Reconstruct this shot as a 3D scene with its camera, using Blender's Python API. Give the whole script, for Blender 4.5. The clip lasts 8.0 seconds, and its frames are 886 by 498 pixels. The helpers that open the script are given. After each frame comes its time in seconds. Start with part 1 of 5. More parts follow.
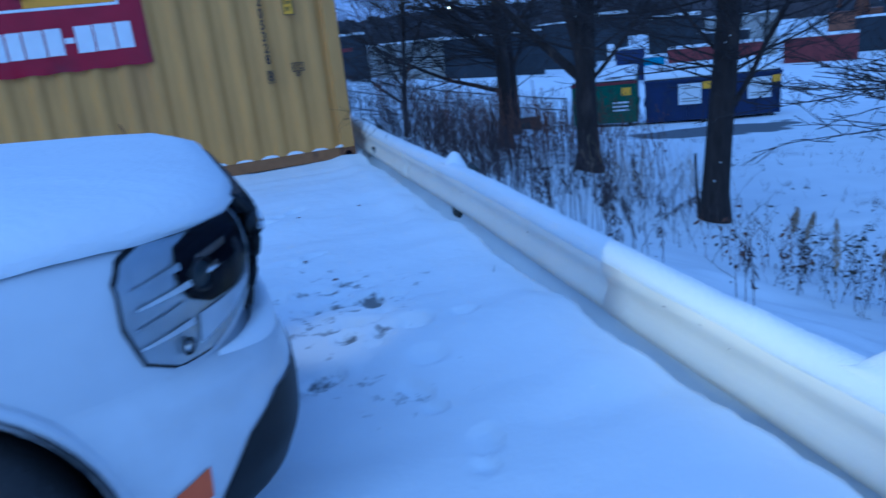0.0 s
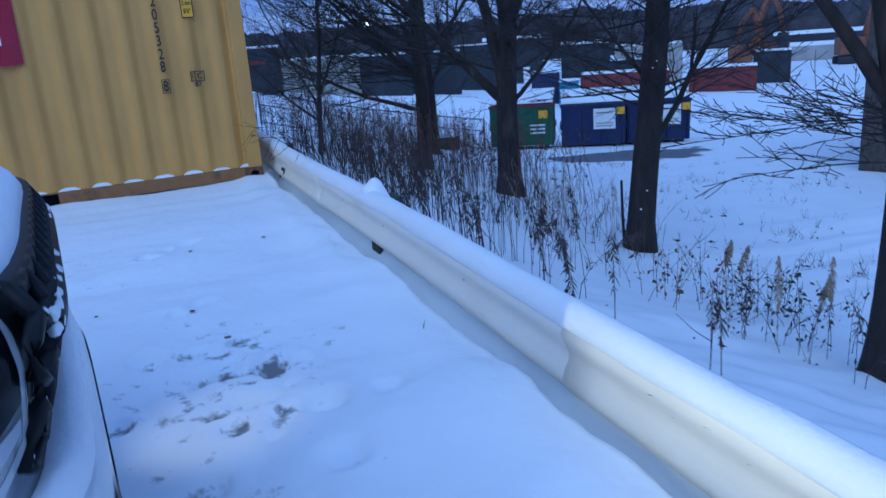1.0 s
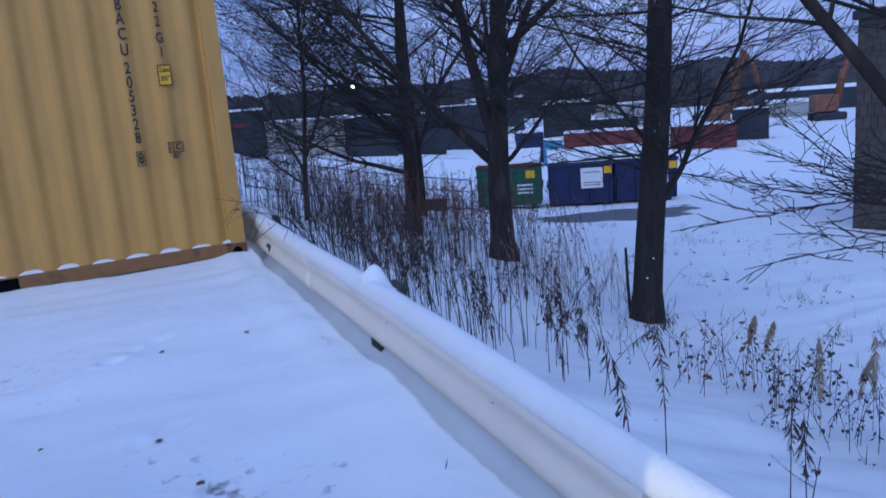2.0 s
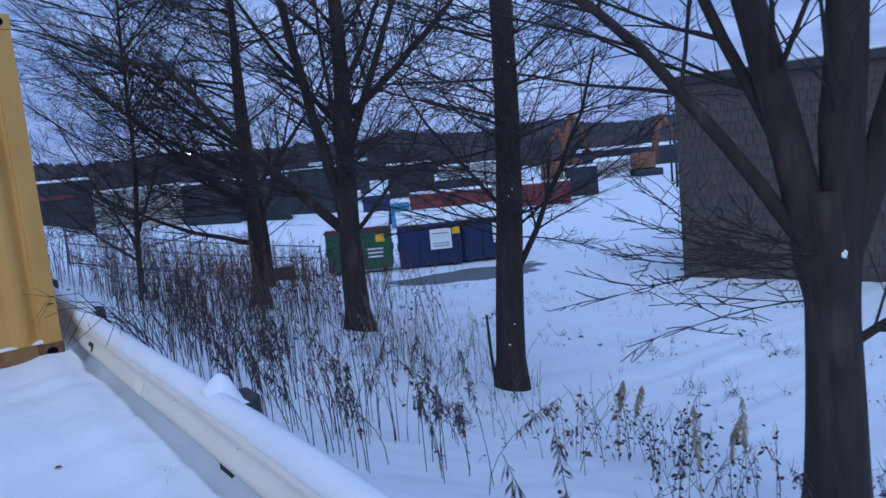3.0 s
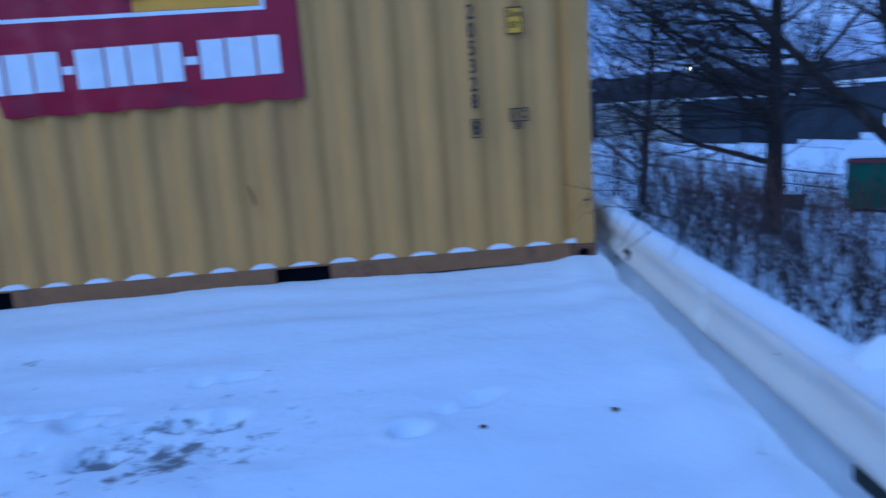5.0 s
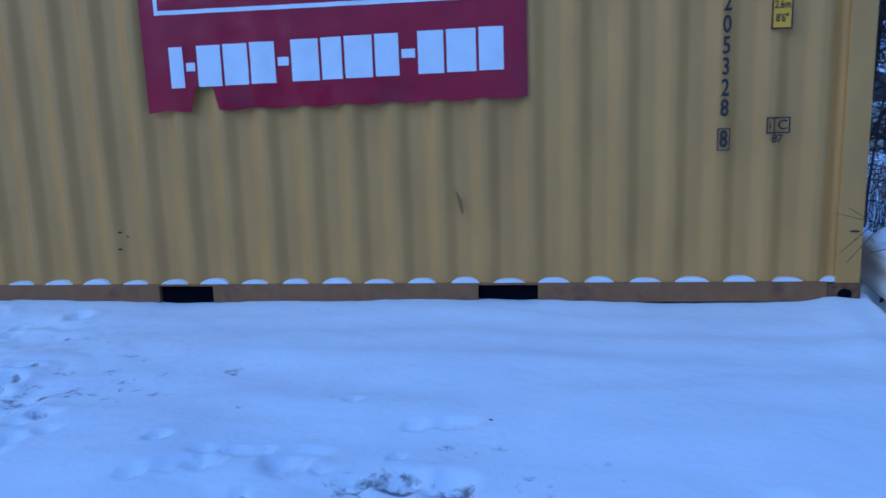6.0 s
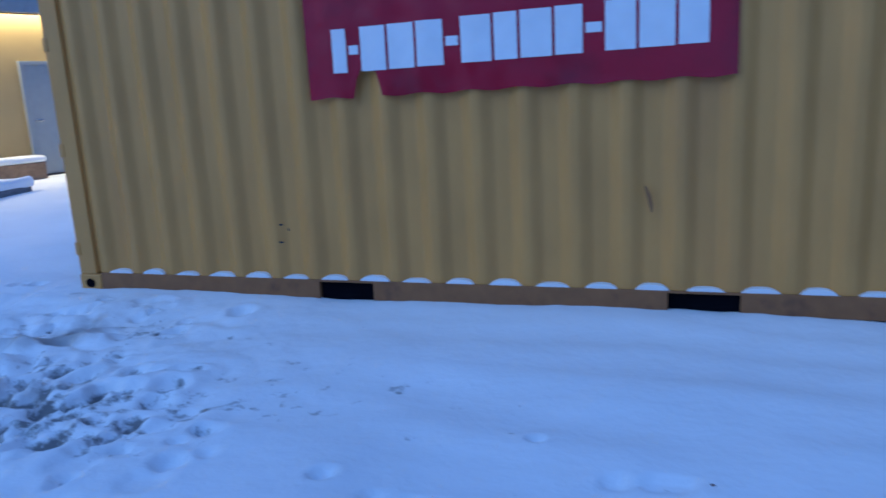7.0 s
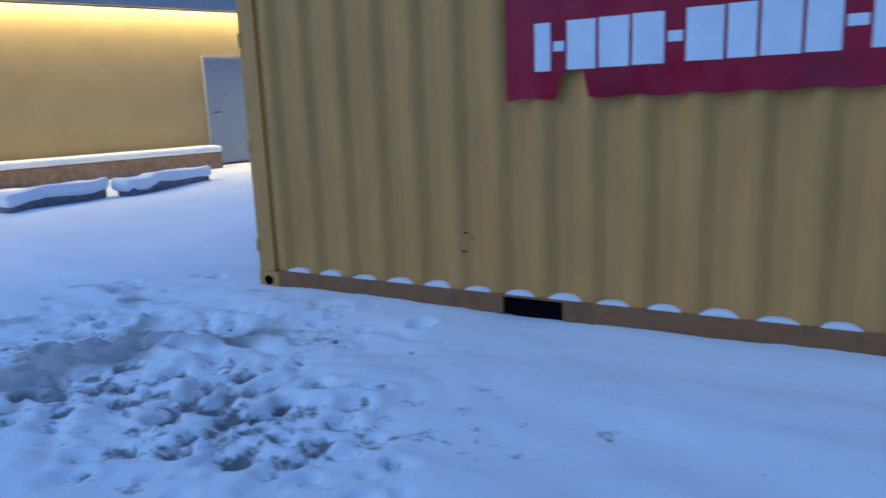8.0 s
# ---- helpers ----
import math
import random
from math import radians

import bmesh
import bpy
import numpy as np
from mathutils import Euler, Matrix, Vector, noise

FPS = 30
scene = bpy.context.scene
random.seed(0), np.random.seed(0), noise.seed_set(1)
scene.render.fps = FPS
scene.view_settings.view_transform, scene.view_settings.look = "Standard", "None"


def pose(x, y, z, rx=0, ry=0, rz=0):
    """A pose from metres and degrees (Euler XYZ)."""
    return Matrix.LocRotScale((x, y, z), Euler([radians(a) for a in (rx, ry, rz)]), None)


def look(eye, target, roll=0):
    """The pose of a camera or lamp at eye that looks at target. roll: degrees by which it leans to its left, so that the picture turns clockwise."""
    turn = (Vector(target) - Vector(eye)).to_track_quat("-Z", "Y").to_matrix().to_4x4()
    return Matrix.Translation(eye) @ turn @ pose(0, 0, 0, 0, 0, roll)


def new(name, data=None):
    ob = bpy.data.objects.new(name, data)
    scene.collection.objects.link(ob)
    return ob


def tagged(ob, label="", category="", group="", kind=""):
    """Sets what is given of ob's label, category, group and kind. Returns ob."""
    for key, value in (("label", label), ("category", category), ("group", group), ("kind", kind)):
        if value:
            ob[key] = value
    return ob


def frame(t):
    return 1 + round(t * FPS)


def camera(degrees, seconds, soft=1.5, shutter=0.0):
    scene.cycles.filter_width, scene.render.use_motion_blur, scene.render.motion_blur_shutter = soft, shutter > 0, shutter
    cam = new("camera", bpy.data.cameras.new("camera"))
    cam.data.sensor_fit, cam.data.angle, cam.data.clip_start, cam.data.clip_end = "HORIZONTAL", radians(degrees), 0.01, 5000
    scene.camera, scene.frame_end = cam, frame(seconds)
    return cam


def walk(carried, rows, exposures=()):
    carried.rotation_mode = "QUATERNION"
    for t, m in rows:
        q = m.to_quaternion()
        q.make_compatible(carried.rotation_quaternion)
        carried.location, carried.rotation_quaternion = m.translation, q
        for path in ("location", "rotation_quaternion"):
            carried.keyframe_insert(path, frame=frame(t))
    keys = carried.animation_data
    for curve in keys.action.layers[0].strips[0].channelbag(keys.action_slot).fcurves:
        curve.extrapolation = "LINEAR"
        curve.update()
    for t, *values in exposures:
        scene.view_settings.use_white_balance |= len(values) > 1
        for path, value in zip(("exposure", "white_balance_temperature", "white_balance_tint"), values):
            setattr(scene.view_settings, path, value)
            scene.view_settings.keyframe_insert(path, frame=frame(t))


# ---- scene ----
cam = camera(62.1, 8.0, shutter=0.4)
PATH = [
    (0, (-2.076, -7.831, 1.169), (-1.397, -6.033, 0.614), -6.5),
    (0.5, (-1.9, -7.567, 1.16), (-1.02, -5.862, 0.595), -5.1),
    (1, (-1.846, -7.208, 1.128), (-0.95, -5.5, 0.598), -4.1),
    (1.2, (-1.876, -7.076, 1.121), (-0.959, -5.371, 0.619), -4.2),
    (2.3, (-1.565, -6.534, 1.213), (-0.562, -4.835, 0.887), -4.2),
    (2.4, (-1.534, -6.511, 1.214), (-0.493, -4.832, 0.905), -4.2),
    (2.5, (-1.516, -6.472, 1.207), (-0.422, -4.825, 0.909), -4.4),
    (3, (-1.463, -6.2, 1.267), (-0.15, -4.713, 1.011), -5.6),
    (3.5, (-1.376, -5.827, 1.216), (-0.336, -4.135, 0.981), -5.9),
    (4, (-1.289, -5.468, 1.197), (-0.683, -3.583, 0.912), -5.6),
    (4.5, (-1.368, -5.141, 1.202), (-0.902, -3.233, 0.824), -4.9),
    (5, (-1.458, -4.87, 1.056), (-1.295, -2.91, 0.697), -4.0),
    (5.2, (-1.551, -4.713, 1.024), (-1.581, -2.739, 0.707), -3.6),
    (6.3, (-1.897, -4.228, 1.199), (-2.183, -2.292, 0.788), -2.1),
    (6.5, (-1.946, -4.146, 1.224), (-2.289, -2.227, 0.779), -2.4),
    (7, (-2.092, -3.902, 1.221), (-2.717, -2.049, 0.801), -3.1),
    (7.5, (-2.237, -3.785, 1.243), (-3.015, -1.991, 0.827), -2.2),
    (8, (-2.503, -3.667, 1.254), (-3.473, -1.968, 0.843), -2.3),
]
EXPOSURES = [
    (0.0, -0.08, 4680, 3), (0.6, 0.0, 4900, 4), (1.0, 0.12, 5500, 8), (2.3, 0.2, 6550, 21), (3.0, 0.3, 6800, 14),
    (3.4, 0.25, 5600, 6), (4.5, 0.0, 4800, 9), (6.5, -0.14, 4800, 9), (7.0, -0.34, 4850, 9), (8.0, -0.35, 5250, 7),
]
walk(cam, [(t, look(eye, target, roll)) for t, eye, target, roll in PATH], EXPOSURES)

# ---- world and large lights: dusk under thin cloud ----
world = bpy.data.worlds.new("dusk_sky")
scene.world = world
world.use_nodes = True
wn, wl = world.node_tree.nodes, world.node_tree.links
wn.clear()
w_out = wn.new("ShaderNodeOutputWorld")
w_bg = wn.new("ShaderNodeBackground")
w_sky = wn.new("ShaderNodeTexSky")
w_sky.sky_type, w_sky.sun_disc = "NISHITA", False
w_sky.sun_elevation, w_sky.sun_rotation = radians(4), radians(250)
w_geo = wn.new("ShaderNodeTexCoord")
w_map = wn.new("ShaderNodeMapping")
w_map.inputs["Scale"].default_value = (1.2, 1.2, 7.0)
w_noise = wn.new("ShaderNodeTexNoise")
w_noise.inputs["Scale"].default_value, w_noise.inputs["Detail"].default_value = 2.6, 7
w_ramp = wn.new("ShaderNodeValToRGB")
w_ramp.color_ramp.elements[0].position, w_ramp.color_ramp.elements[0].color = 0.36, (1.35, 2.75, 7.0, 1)
w_ramp.color_ramp.elements[1].position, w_ramp.color_ramp.elements[1].color = 0.68, (3.3, 5.3, 10.5, 1)
w_mix = wn.new("ShaderNodeMixRGB")
w_mix.inputs[0].default_value = 0.82
wl.new(w_geo.outputs["Generated"], w_map.inputs["Vector"])
wl.new(w_map.outputs[0], w_noise.inputs["Vector"])
wl.new(w_noise.outputs["Fac"], w_ramp.inputs[0])
wl.new(w_sky.outputs[0], w_mix.inputs[1])
wl.new(w_ramp.outputs[0], w_mix.inputs[2])
wl.new(w_mix.outputs[0], w_bg.inputs["Color"])
w_bg.inputs["Strength"].default_value = 0.1
wl.new(w_bg.outputs[0], w_out.inputs["Surface"])

sun_data = bpy.data.lights.new("sun", "SUN")
sun_data.energy, sun_data.angle, sun_data.color = 0.95, radians(60), (0.62, 0.82, 1.0)
sun = new("sun", sun_data)
sun.matrix_world = look((-26, -30, 32), (0, 0, 0))


# ---- materials ----
def material(name, colour, rough=0.6, metal=0.0, var=0.15, scale=8.0, bump=0.0, bump_scale=60.0, spec=0.5, second=None, second_scale=2.0, second_at=(0.55, 0.7), emit=None, strength=0.0, stretch=(1, 1, 1), per_piece=0.0):
    """A surface with fine grain, broad stains and relief; second is the colour of the stains."""
    m = bpy.data.materials.new(name)
    m.use_nodes = True
    n, l = m.node_tree.nodes, m.node_tree.links
    p = n["Principled BSDF"]
    p.inputs["Roughness"].default_value, p.inputs["Metallic"].default_value = rough, metal
    p.inputs["Specular IOR Level"].default_value = spec
    tc = n.new("ShaderNodeTexCoord")
    mp = n.new("ShaderNodeMapping")
    mp.inputs["Scale"].default_value = stretch
    l.new(tc.outputs["Object"], mp.inputs["Vector"])
    g = n.new("ShaderNodeTexNoise")
    g.inputs["Scale"].default_value, g.inputs["Detail"].default_value = scale, 6
    l.new(mp.outputs[0], g.inputs["Vector"])
    r = n.new("ShaderNodeValToRGB")
    r.color_ramp.elements[0].position, r.color_ramp.elements[1].position = 0.3, 0.7
    r.color_ramp.elements[0].color = (*[c * (1 - var) for c in colour], 1)
    r.color_ramp.elements[1].color = (*[min(1, c * (1 + var)) for c in colour], 1)
    l.new(g.outputs["Fac"], r.inputs[0])
    out = r.outputs[0]
    if second:
        g2 = n.new("ShaderNodeTexNoise")
        g2.inputs["Scale"].default_value, g2.inputs["Detail"].default_value = second_scale, 8
        l.new(mp.outputs[0], g2.inputs["Vector"])
        r2 = n.new("ShaderNodeValToRGB")
        r2.color_ramp.elements[0].position, r2.color_ramp.elements[1].position = second_at
        l.new(g2.outputs["Fac"], r2.inputs[0])
        mx = n.new("ShaderNodeMixRGB")
        mx.inputs[2].default_value = (*second, 1)
        l.new(r2.outputs[0], mx.inputs[0])
        l.new(out, mx.inputs[1])
        out = mx.outputs[0]
    if per_piece:
        oi = n.new("ShaderNodeObjectInfo")
        hs = n.new("ShaderNodeHueSaturation")
        mr = n.new("ShaderNodeMapRange")
        mr.inputs["To Min"].default_value, mr.inputs["To Max"].default_value = 1 - per_piece, 1 + per_piece
        l.new(oi.outputs["Random"], mr.inputs["Value"])
        l.new(mr.outputs[0], hs.inputs["Value"])
        l.new(out, hs.inputs["Color"])
        out = hs.outputs[0]
    l.new(out, p.inputs["Base Color"])
    if bump:
        b = n.new("ShaderNodeBump")
        b.inputs["Strength"].default_value, b.inputs["Distance"].default_value = bump, 0.02
        g3 = n.new("ShaderNodeTexNoise")
        g3.inputs["Scale"].default_value, g3.inputs["Detail"].default_value = bump_scale, 5
        l.new(mp.outputs[0], g3.inputs["Vector"])
        l.new(g3.outputs["Fac"], b.inputs["Height"])
        l.new(b.outputs[0], p.inputs["Normal"])
    if emit:
        p.inputs["Emission Color"].default_value, p.inputs["Emission Strength"].default_value = (*emit, 1), strength
    return m


SNOW = material("fresh_snow", (0.84, 0.86, 0.88), 0.75, var=0.03, scale=3, bump=0.25, bump_scale=45, spec=0.2)
YELLOW = material("container_paint", (0.585, 0.297, 0.072), 0.5, var=0.08, scale=5, bump=0.05, bump_scale=90, second=(0.49, 0.24, 0.066), second_scale=1.3, second_at=(0.58, 0.8), stretch=(1, 1, 0.35))
YELLOW_RAIL = material("container_rail_paint", (0.27, 0.12, 0.04), 0.6, var=0.12, scale=14, bump=0.08, second=(0.16, 0.07, 0.03), second_scale=6, second_at=(0.58, 0.72))
RUST = material("rusty_steel", (0.17, 0.075, 0.035), 0.85, var=0.4, scale=30, bump=0.4)
# near-black for dark parts, and for shade painted into holes
BLACK = material("black_parts_and_hole_shade", (0.006, 0.006, 0.009), 1.0, var=0.2, spec=0.0)
BLACK_PAINT = material("black_paint", (0.02, 0.02, 0.022), 0.5, var=0.2, scale=30)
LABEL_YELLOW = material("yellow_decal", (0.85, 0.43, 0.02), 0.5, var=0.05)
MAROON = material("maroon_vinyl", (0.33, 0.007, 0.028), 0.2, var=0.12, scale=3, second=(0.20, 0.01, 0.025), second_scale=2, bump=0.1, bump_scale=12)
BANNER_WHITE = material("white_vinyl", (0.82, 0.84, 0.86), 0.4, var=0.04)
BANNER_YELLOW = material("golden_vinyl", (0.85, 0.37, 0.02), 0.4, var=0.06)
RAIL = material("cream_guardrail", (0.84, 0.78, 0.68), 0.5, var=0.06, scale=4, bump=0.06, second=(0.62, 0.52, 0.40), second_scale=3.5, second_at=(0.6, 0.85), stretch=(1, 0.4, 1))
POST_WOOD = material("weathered_post", (0.045, 0.052, 0.05), 0.9, var=0.3, scale=20, bump=0.5, stretch=(1, 1, 0.2))
BARK = material("dark_bark", (0.026, 0.019, 0.017), 0.95, var=0.35, scale=14, bump=0.9, bump_scale=22, stretch=(1, 1, 0.25), second=(0.062, 0.045, 0.038), second_scale=5)
TWIG = material("twig_bark", (0.025, 0.019, 0.018), 0.9, var=0.3, scale=10)
WEED = material("dry_weed", (0.055, 0.038, 0.037), 0.95, var=0.4, scale=5)
WEED_PALE = material("pale_dry_grass", (0.36, 0.27, 0.18), 0.95, var=0.3, scale=5)
WEED_LEAF = material("withered_leaf", (0.05, 0.046, 0.034), 0.9, var=0.5, scale=8)
WEED_RUSSET = material("russet_brush", (0.13, 0.06, 0.038), 0.95, var=0.4, scale=5)
GLOW = material("lit_lamp", (1, 0.9, 0.7), emit=(1.0, 0.86, 0.6), strength=25)
CAR_PAINT = material("white_car_paint", (0.62, 0.64, 0.67), 0.22, var=0.04, second=(0.55, 0.56, 0.58), second_scale=3, spec=0.5)
CAR_BLACK = material("black_plastic", (0.010, 0.011, 0.013), 0.5, spec=0.25, var=0.2, scale=30)
CHROME = material("chrome", (0.75, 0.77, 0.8), 0.12, metal=1.0, var=0.05)
REFLECTOR = material("lamp_reflector", (0.34, 0.37, 0.41), 0.25, metal=0.6, var=0.15, scale=12)
PANEL = material("pale_lamp_plastic", (0.55, 0.58, 0.62), 0.35, var=0.08, scale=20)
AMBER = material("amber_marker", (0.62, 0.10, 0.02), 0.3, var=0.1)
TYRE = material("tyre_rubber", (0.02, 0.02, 0.022), 0.85, var=0.3, bump=0.4)
ALLOY = material("alloy_rim", (0.25, 0.26, 0.28), 0.35, metal=0.8, var=0.1)
CAR_GLASS = material("car_window", (0.02, 0.025, 0.03), 0.08, var=0.1)
SHINGLE = material("grey_brown_cladding", (0.085, 0.068, 0.062), 0.85, var=0.25, scale=6, bump=0.3, per_piece=0.18)
DARK_TRIM = material("dark_trim", (0.03, 0.03, 0.033), 0.6, var=0.2)
TAN_WALL = material("tan_metal_wall", (0.44, 0.32, 0.135), 0.6, var=0.05, scale=2, bump=0.05, second=(0.46, 0.34, 0.15), second_scale=0.8)
FASCIA = material("blue_grey_fascia", (0.30, 0.33, 0.36), 0.5, var=0.1)
DOOR_GREY = material("grey_steel_door", (0.30, 0.33, 0.36), 0.45, var=0.05, bump=0.03)
LEDGE = material("brown_stone_ledge", (0.30, 0.19, 0.11), 0.85, var=0.3, scale=9, bump=0.4)
BLOCK = material("grey_parking_block", (0.17, 0.17, 0.18), 0.9, var=0.3, scale=12, bump=0.5)
GREEN = material("green_dumpster_steel", (0.012, 0.11, 0.06), 0.5, var=0.15, second=(0.02, 0.06, 0.04), second_scale=4, bump=0.1)
NAVY = material("navy_dumpster_steel", (0.008, 0.018, 0.085), 0.5, var=0.15, second=(0.02, 0.025, 0.06), second_scale=4, bump=0.1)
RED = material("red_steel", (0.15, 0.022, 0.024), 0.6, var=0.2, scale=2)
TEAL = material("teal_tarp", (0.03, 0.22, 0.36), 0.6, var=0.2)
ORANGE = material("orange_machine", (0.19, 0.072, 0.036), 0.6, var=0.2, scale=1)
FAR_DARK = material("dark_blue_steel", (0.020, 0.025, 0.036), 0.7, var=0.3, scale=1)
FAR_GREY = material("pale_grey_siding", (0.34, 0.34, 0.33), 0.7, var=0.15, scale=0.6)
# woodland brown with the distance's bluish haze mixed into the colour
FAR_WOOD = material("hazed_woodland", (0.048, 0.045, 0.052), 1.0, var=0.5, scale=0.2, second=(0.058, 0.05, 0.054), second_scale=0.05)
GALV = material("galvanised_wire", (0.16, 0.17, 0.18), 0.5, metal=0.5, var=0.2)
WHITE_LABEL = material("white_sign", (0.75, 0.77, 0.8), 0.5, var=0.05)


def lamp_glass():
    m = bpy.data.materials.new("lamp_lens")
    m.use_nodes = True
    p = m.node_tree.nodes["Principled BSDF"]
    p.inputs["Base Color"].default_value = (0.95, 0.97, 1, 1)
    p.inputs["Roughness"].default_value = 0.06
    p.inputs["Transmission Weight"].default_value = 1.0
    p.inputs["IOR"].default_value = 1.15
    return m


LENS = lamp_glass()


# ---- mesh tools ----
def finish(name, me, mat, parent=None, label="", smooth=False):
    me.materials.append(mat)
    if smooth:
        me.shade_smooth()
    ob = new(name, me)
    if parent:
        ob.parent = parent
    if label:
        tagged(ob, label)
    return ob


def part(name, bm, mat, parent=None, label="", smooth=False):
    """One bmesh as one mesh object under a thing or a part."""
    me = bpy.data.meshes.new(name)
    bmesh.ops.recalc_face_normals(bm, faces=bm.faces)
    bm.to_mesh(me)
    bm.free()
    return finish(name, me, mat, parent, label, smooth)


def sheet(name, verts, faces, mat, parent=None, label="", smooth=False):
    me = bpy.data.meshes.new(name)
    me.from_pydata([tuple(v) for v in verts], [], [tuple(f) for f in faces])
    me.update()
    return finish(name, me, mat, parent, label, smooth)


def thing(name, m=None, label="", category="", group="", kind=""):
    ob = new(name)
    ob.empty_display_size = 0.1
    if m is not None:
        ob.matrix_basis = m
    return tagged(ob, label, category, group, kind)


def box(x0, x1, y0, y1, z0, z1, bevel=0.0, bm=None):
    own = bm is None
    bm = bm or bmesh.new()
    made = bmesh.ops.create_cube(bm, size=1.0)["verts"]
    for v in made:
        v.co = ((x0 + x1) / 2 + v.co.x * (x1 - x0), (y0 + y1) / 2 + v.co.y * (y1 - y0), (z0 + z1) / 2 + v.co.z * (z1 - z0))
    if bevel and own:
        bmesh.ops.bevel(bm, geom=bm.edges[:] + bm.verts[:], offset=bevel, segments=2, affect="EDGES", profile=0.5)
    return bm


def prism(points, axis_to):
    """A closed outline swept by the vector axis_to."""
    bm = bmesh.new()
    a = [bm.verts.new(p) for p in points]
    b = [bm.verts.new(Vector(p) + Vector(axis_to)) for p in points]
    bm.faces.new(a[::-1])
    bm.faces.new(b)
    for i in range(len(a)):
        j = (i + 1) % len(a)
        bm.faces.new((a[i], a[j], b[j], b[i]))
    return bm


class Tubes:
    """Gathers tapered tubes into one mesh."""

    def __init__(self):
        self.v, self.f = [], []

    def add(self, pts, radii, n=5):
        base = len(self.v)
        pts = [Vector(p) for p in pts]
        for i, p in enumerate(pts):
            d = (pts[min(i + 1, len(pts) - 1)] - pts[max(i - 1, 0)]).normalized()
            side = d.cross(Vector((0.31, 0.17, 0.93)))
            side = side.normalized() if side.length > 1e-3 else Vector((1, 0, 0))
            up = d.cross(side)
            for k in range(n):
                a = 2 * math.pi * k / n
                self.v.append(p + radii[i] * (math.cos(a) * side + math.sin(a) * up))
        for i in range(len(pts) - 1):
            for k in range(n):
                a, b = base + i * n + k, base + i * n + (k + 1) % n
                self.f.append((a, b, b + n, a + n))
        self.f.append(tuple(base + k for k in range(n))[::-1])
        self.f.append(tuple(base + (len(pts) - 1) * n + k for k in range(n)))

    def blade(self, p, q, width):
        """A thin leaf between two points."""
        base = len(self.v)
        p, q = Vector(p), Vector(q)
        side = (q - p).cross(Vector((random.uniform(-1, 1), random.uniform(-1, 1), 0.4)))
        side = side.normalized() * width / 2
        mid = (p + q) / 2
        self.v += [p, mid + side, q, mid - side]
        self.f.append((base, base + 1, base + 2, base + 3))

    def build(self, name, mat, parent=None, label="", smooth=True):
        return sheet(name, self.v, self.f, mat, parent, label, smooth)


# ---- ground ----
RAIL_AT, RAIL_SLOPE = 0.125, 0.112  # the guardrail's line: x = RAIL_AT + RAIL_SLOPE * y


def beyond(x, y):
    """Metres beyond the guardrail's line."""
    return (x - RAIL_AT - RAIL_SLOPE * y) / math.hypot(1, RAIL_SLOPE)


DROP_D = [-5, 0.1, 0.35, 1.2, 3.0, 5.2, 7.5, 15, 25, 45, 90, 3000]
DROP_Z = [0, 0, -0.10, -0.50, -1.25, -1.80, -2.05, -2.68, -3.0, -3.25, -3.4, -3.6]


def ground_height(x, y):
    d = beyond(x, y)
    lot = np.interp(y, [-4.5, -1.2, 0, 3], [-0.005, -0.01, -0.005, -0.01])
    bank = 0.035 * math.exp(-((y + 0.12) / 0.28) ** 2) if -6.3 < x < 0.1 else 0.0
    rise = np.interp(-x, [6.5, 10, 13.5, 40, 3000], [0, 0.03, 0.05, 0.05, 0.05])
    z = lot + bank + rise + float(np.interp(d, DROP_D, DROP_Z)) - (0.042 * min(14, max(0, y - 4)) if d > 5 else 0.0) * min(1, (d - 5) / 6)
    if y > 20:
        q, r = min(1, (y - 20) / 18), min(1, max(0, (d - 16) / 22))
        z += 1.3 * q * q * (3 - 2 * q) * (1 - r)
    return float(z)


def fbm(x, y, s, seed=0.0):
    return noise.noise((x * s, y * s, seed))


STEPS = []
_rng = random.Random(4)
for cx, cy, sx, sy, count in ((-1.5, -4.7, 0.3, 0.4, 14), (-2.6, -2.2, 0.6, 0.2, 16), (-5.2, -1.6, 0.6, 0.4, 60), (-6.3, -0.9, 0.6, 0.5, 35), (-4.5, -1.85, 0.35, 0.22, 46), (-4.9, -1.4, 0.3, 0.15, 20), (-5.1, -0.5, 0.3, 0.12, 12)):
    for _ in range(count):
        STEPS.append((_rng.gauss(cx, sx), _rng.gauss(cy, sy), _rng.uniform(0.025, 0.08), _rng.uniform(0.015, 0.045)))


PRINTS = [(-1.345, -6.06, 65), (-1.38, -5.62, 95), (-1.34, -5.05, 60), (-1.42, -4.84, 10), (-1.26, -4.50, 20), (-1.24, -4.66, 100), (-1.54, -4.24, 15), (-1.36, -3.66, 30), (-1.19, -2.30, 25), (-1.30, -4.22, 30), (-1.70, -5.31, 20), (-2.19, -1.72, 10), (-2.33, -2.17, 15), (-3.07, -2.18, 30), (-2.90, -2.03, 0), (-2.69, -2.0, 5), (-5.21, -0.31, 0), (-4.40, -1.16, 20), (-4.59, -1.70, 10), (-4.45, -1.96, 40), (-4.12, -1.94, 10), (-5.25, -0.25, 5)]


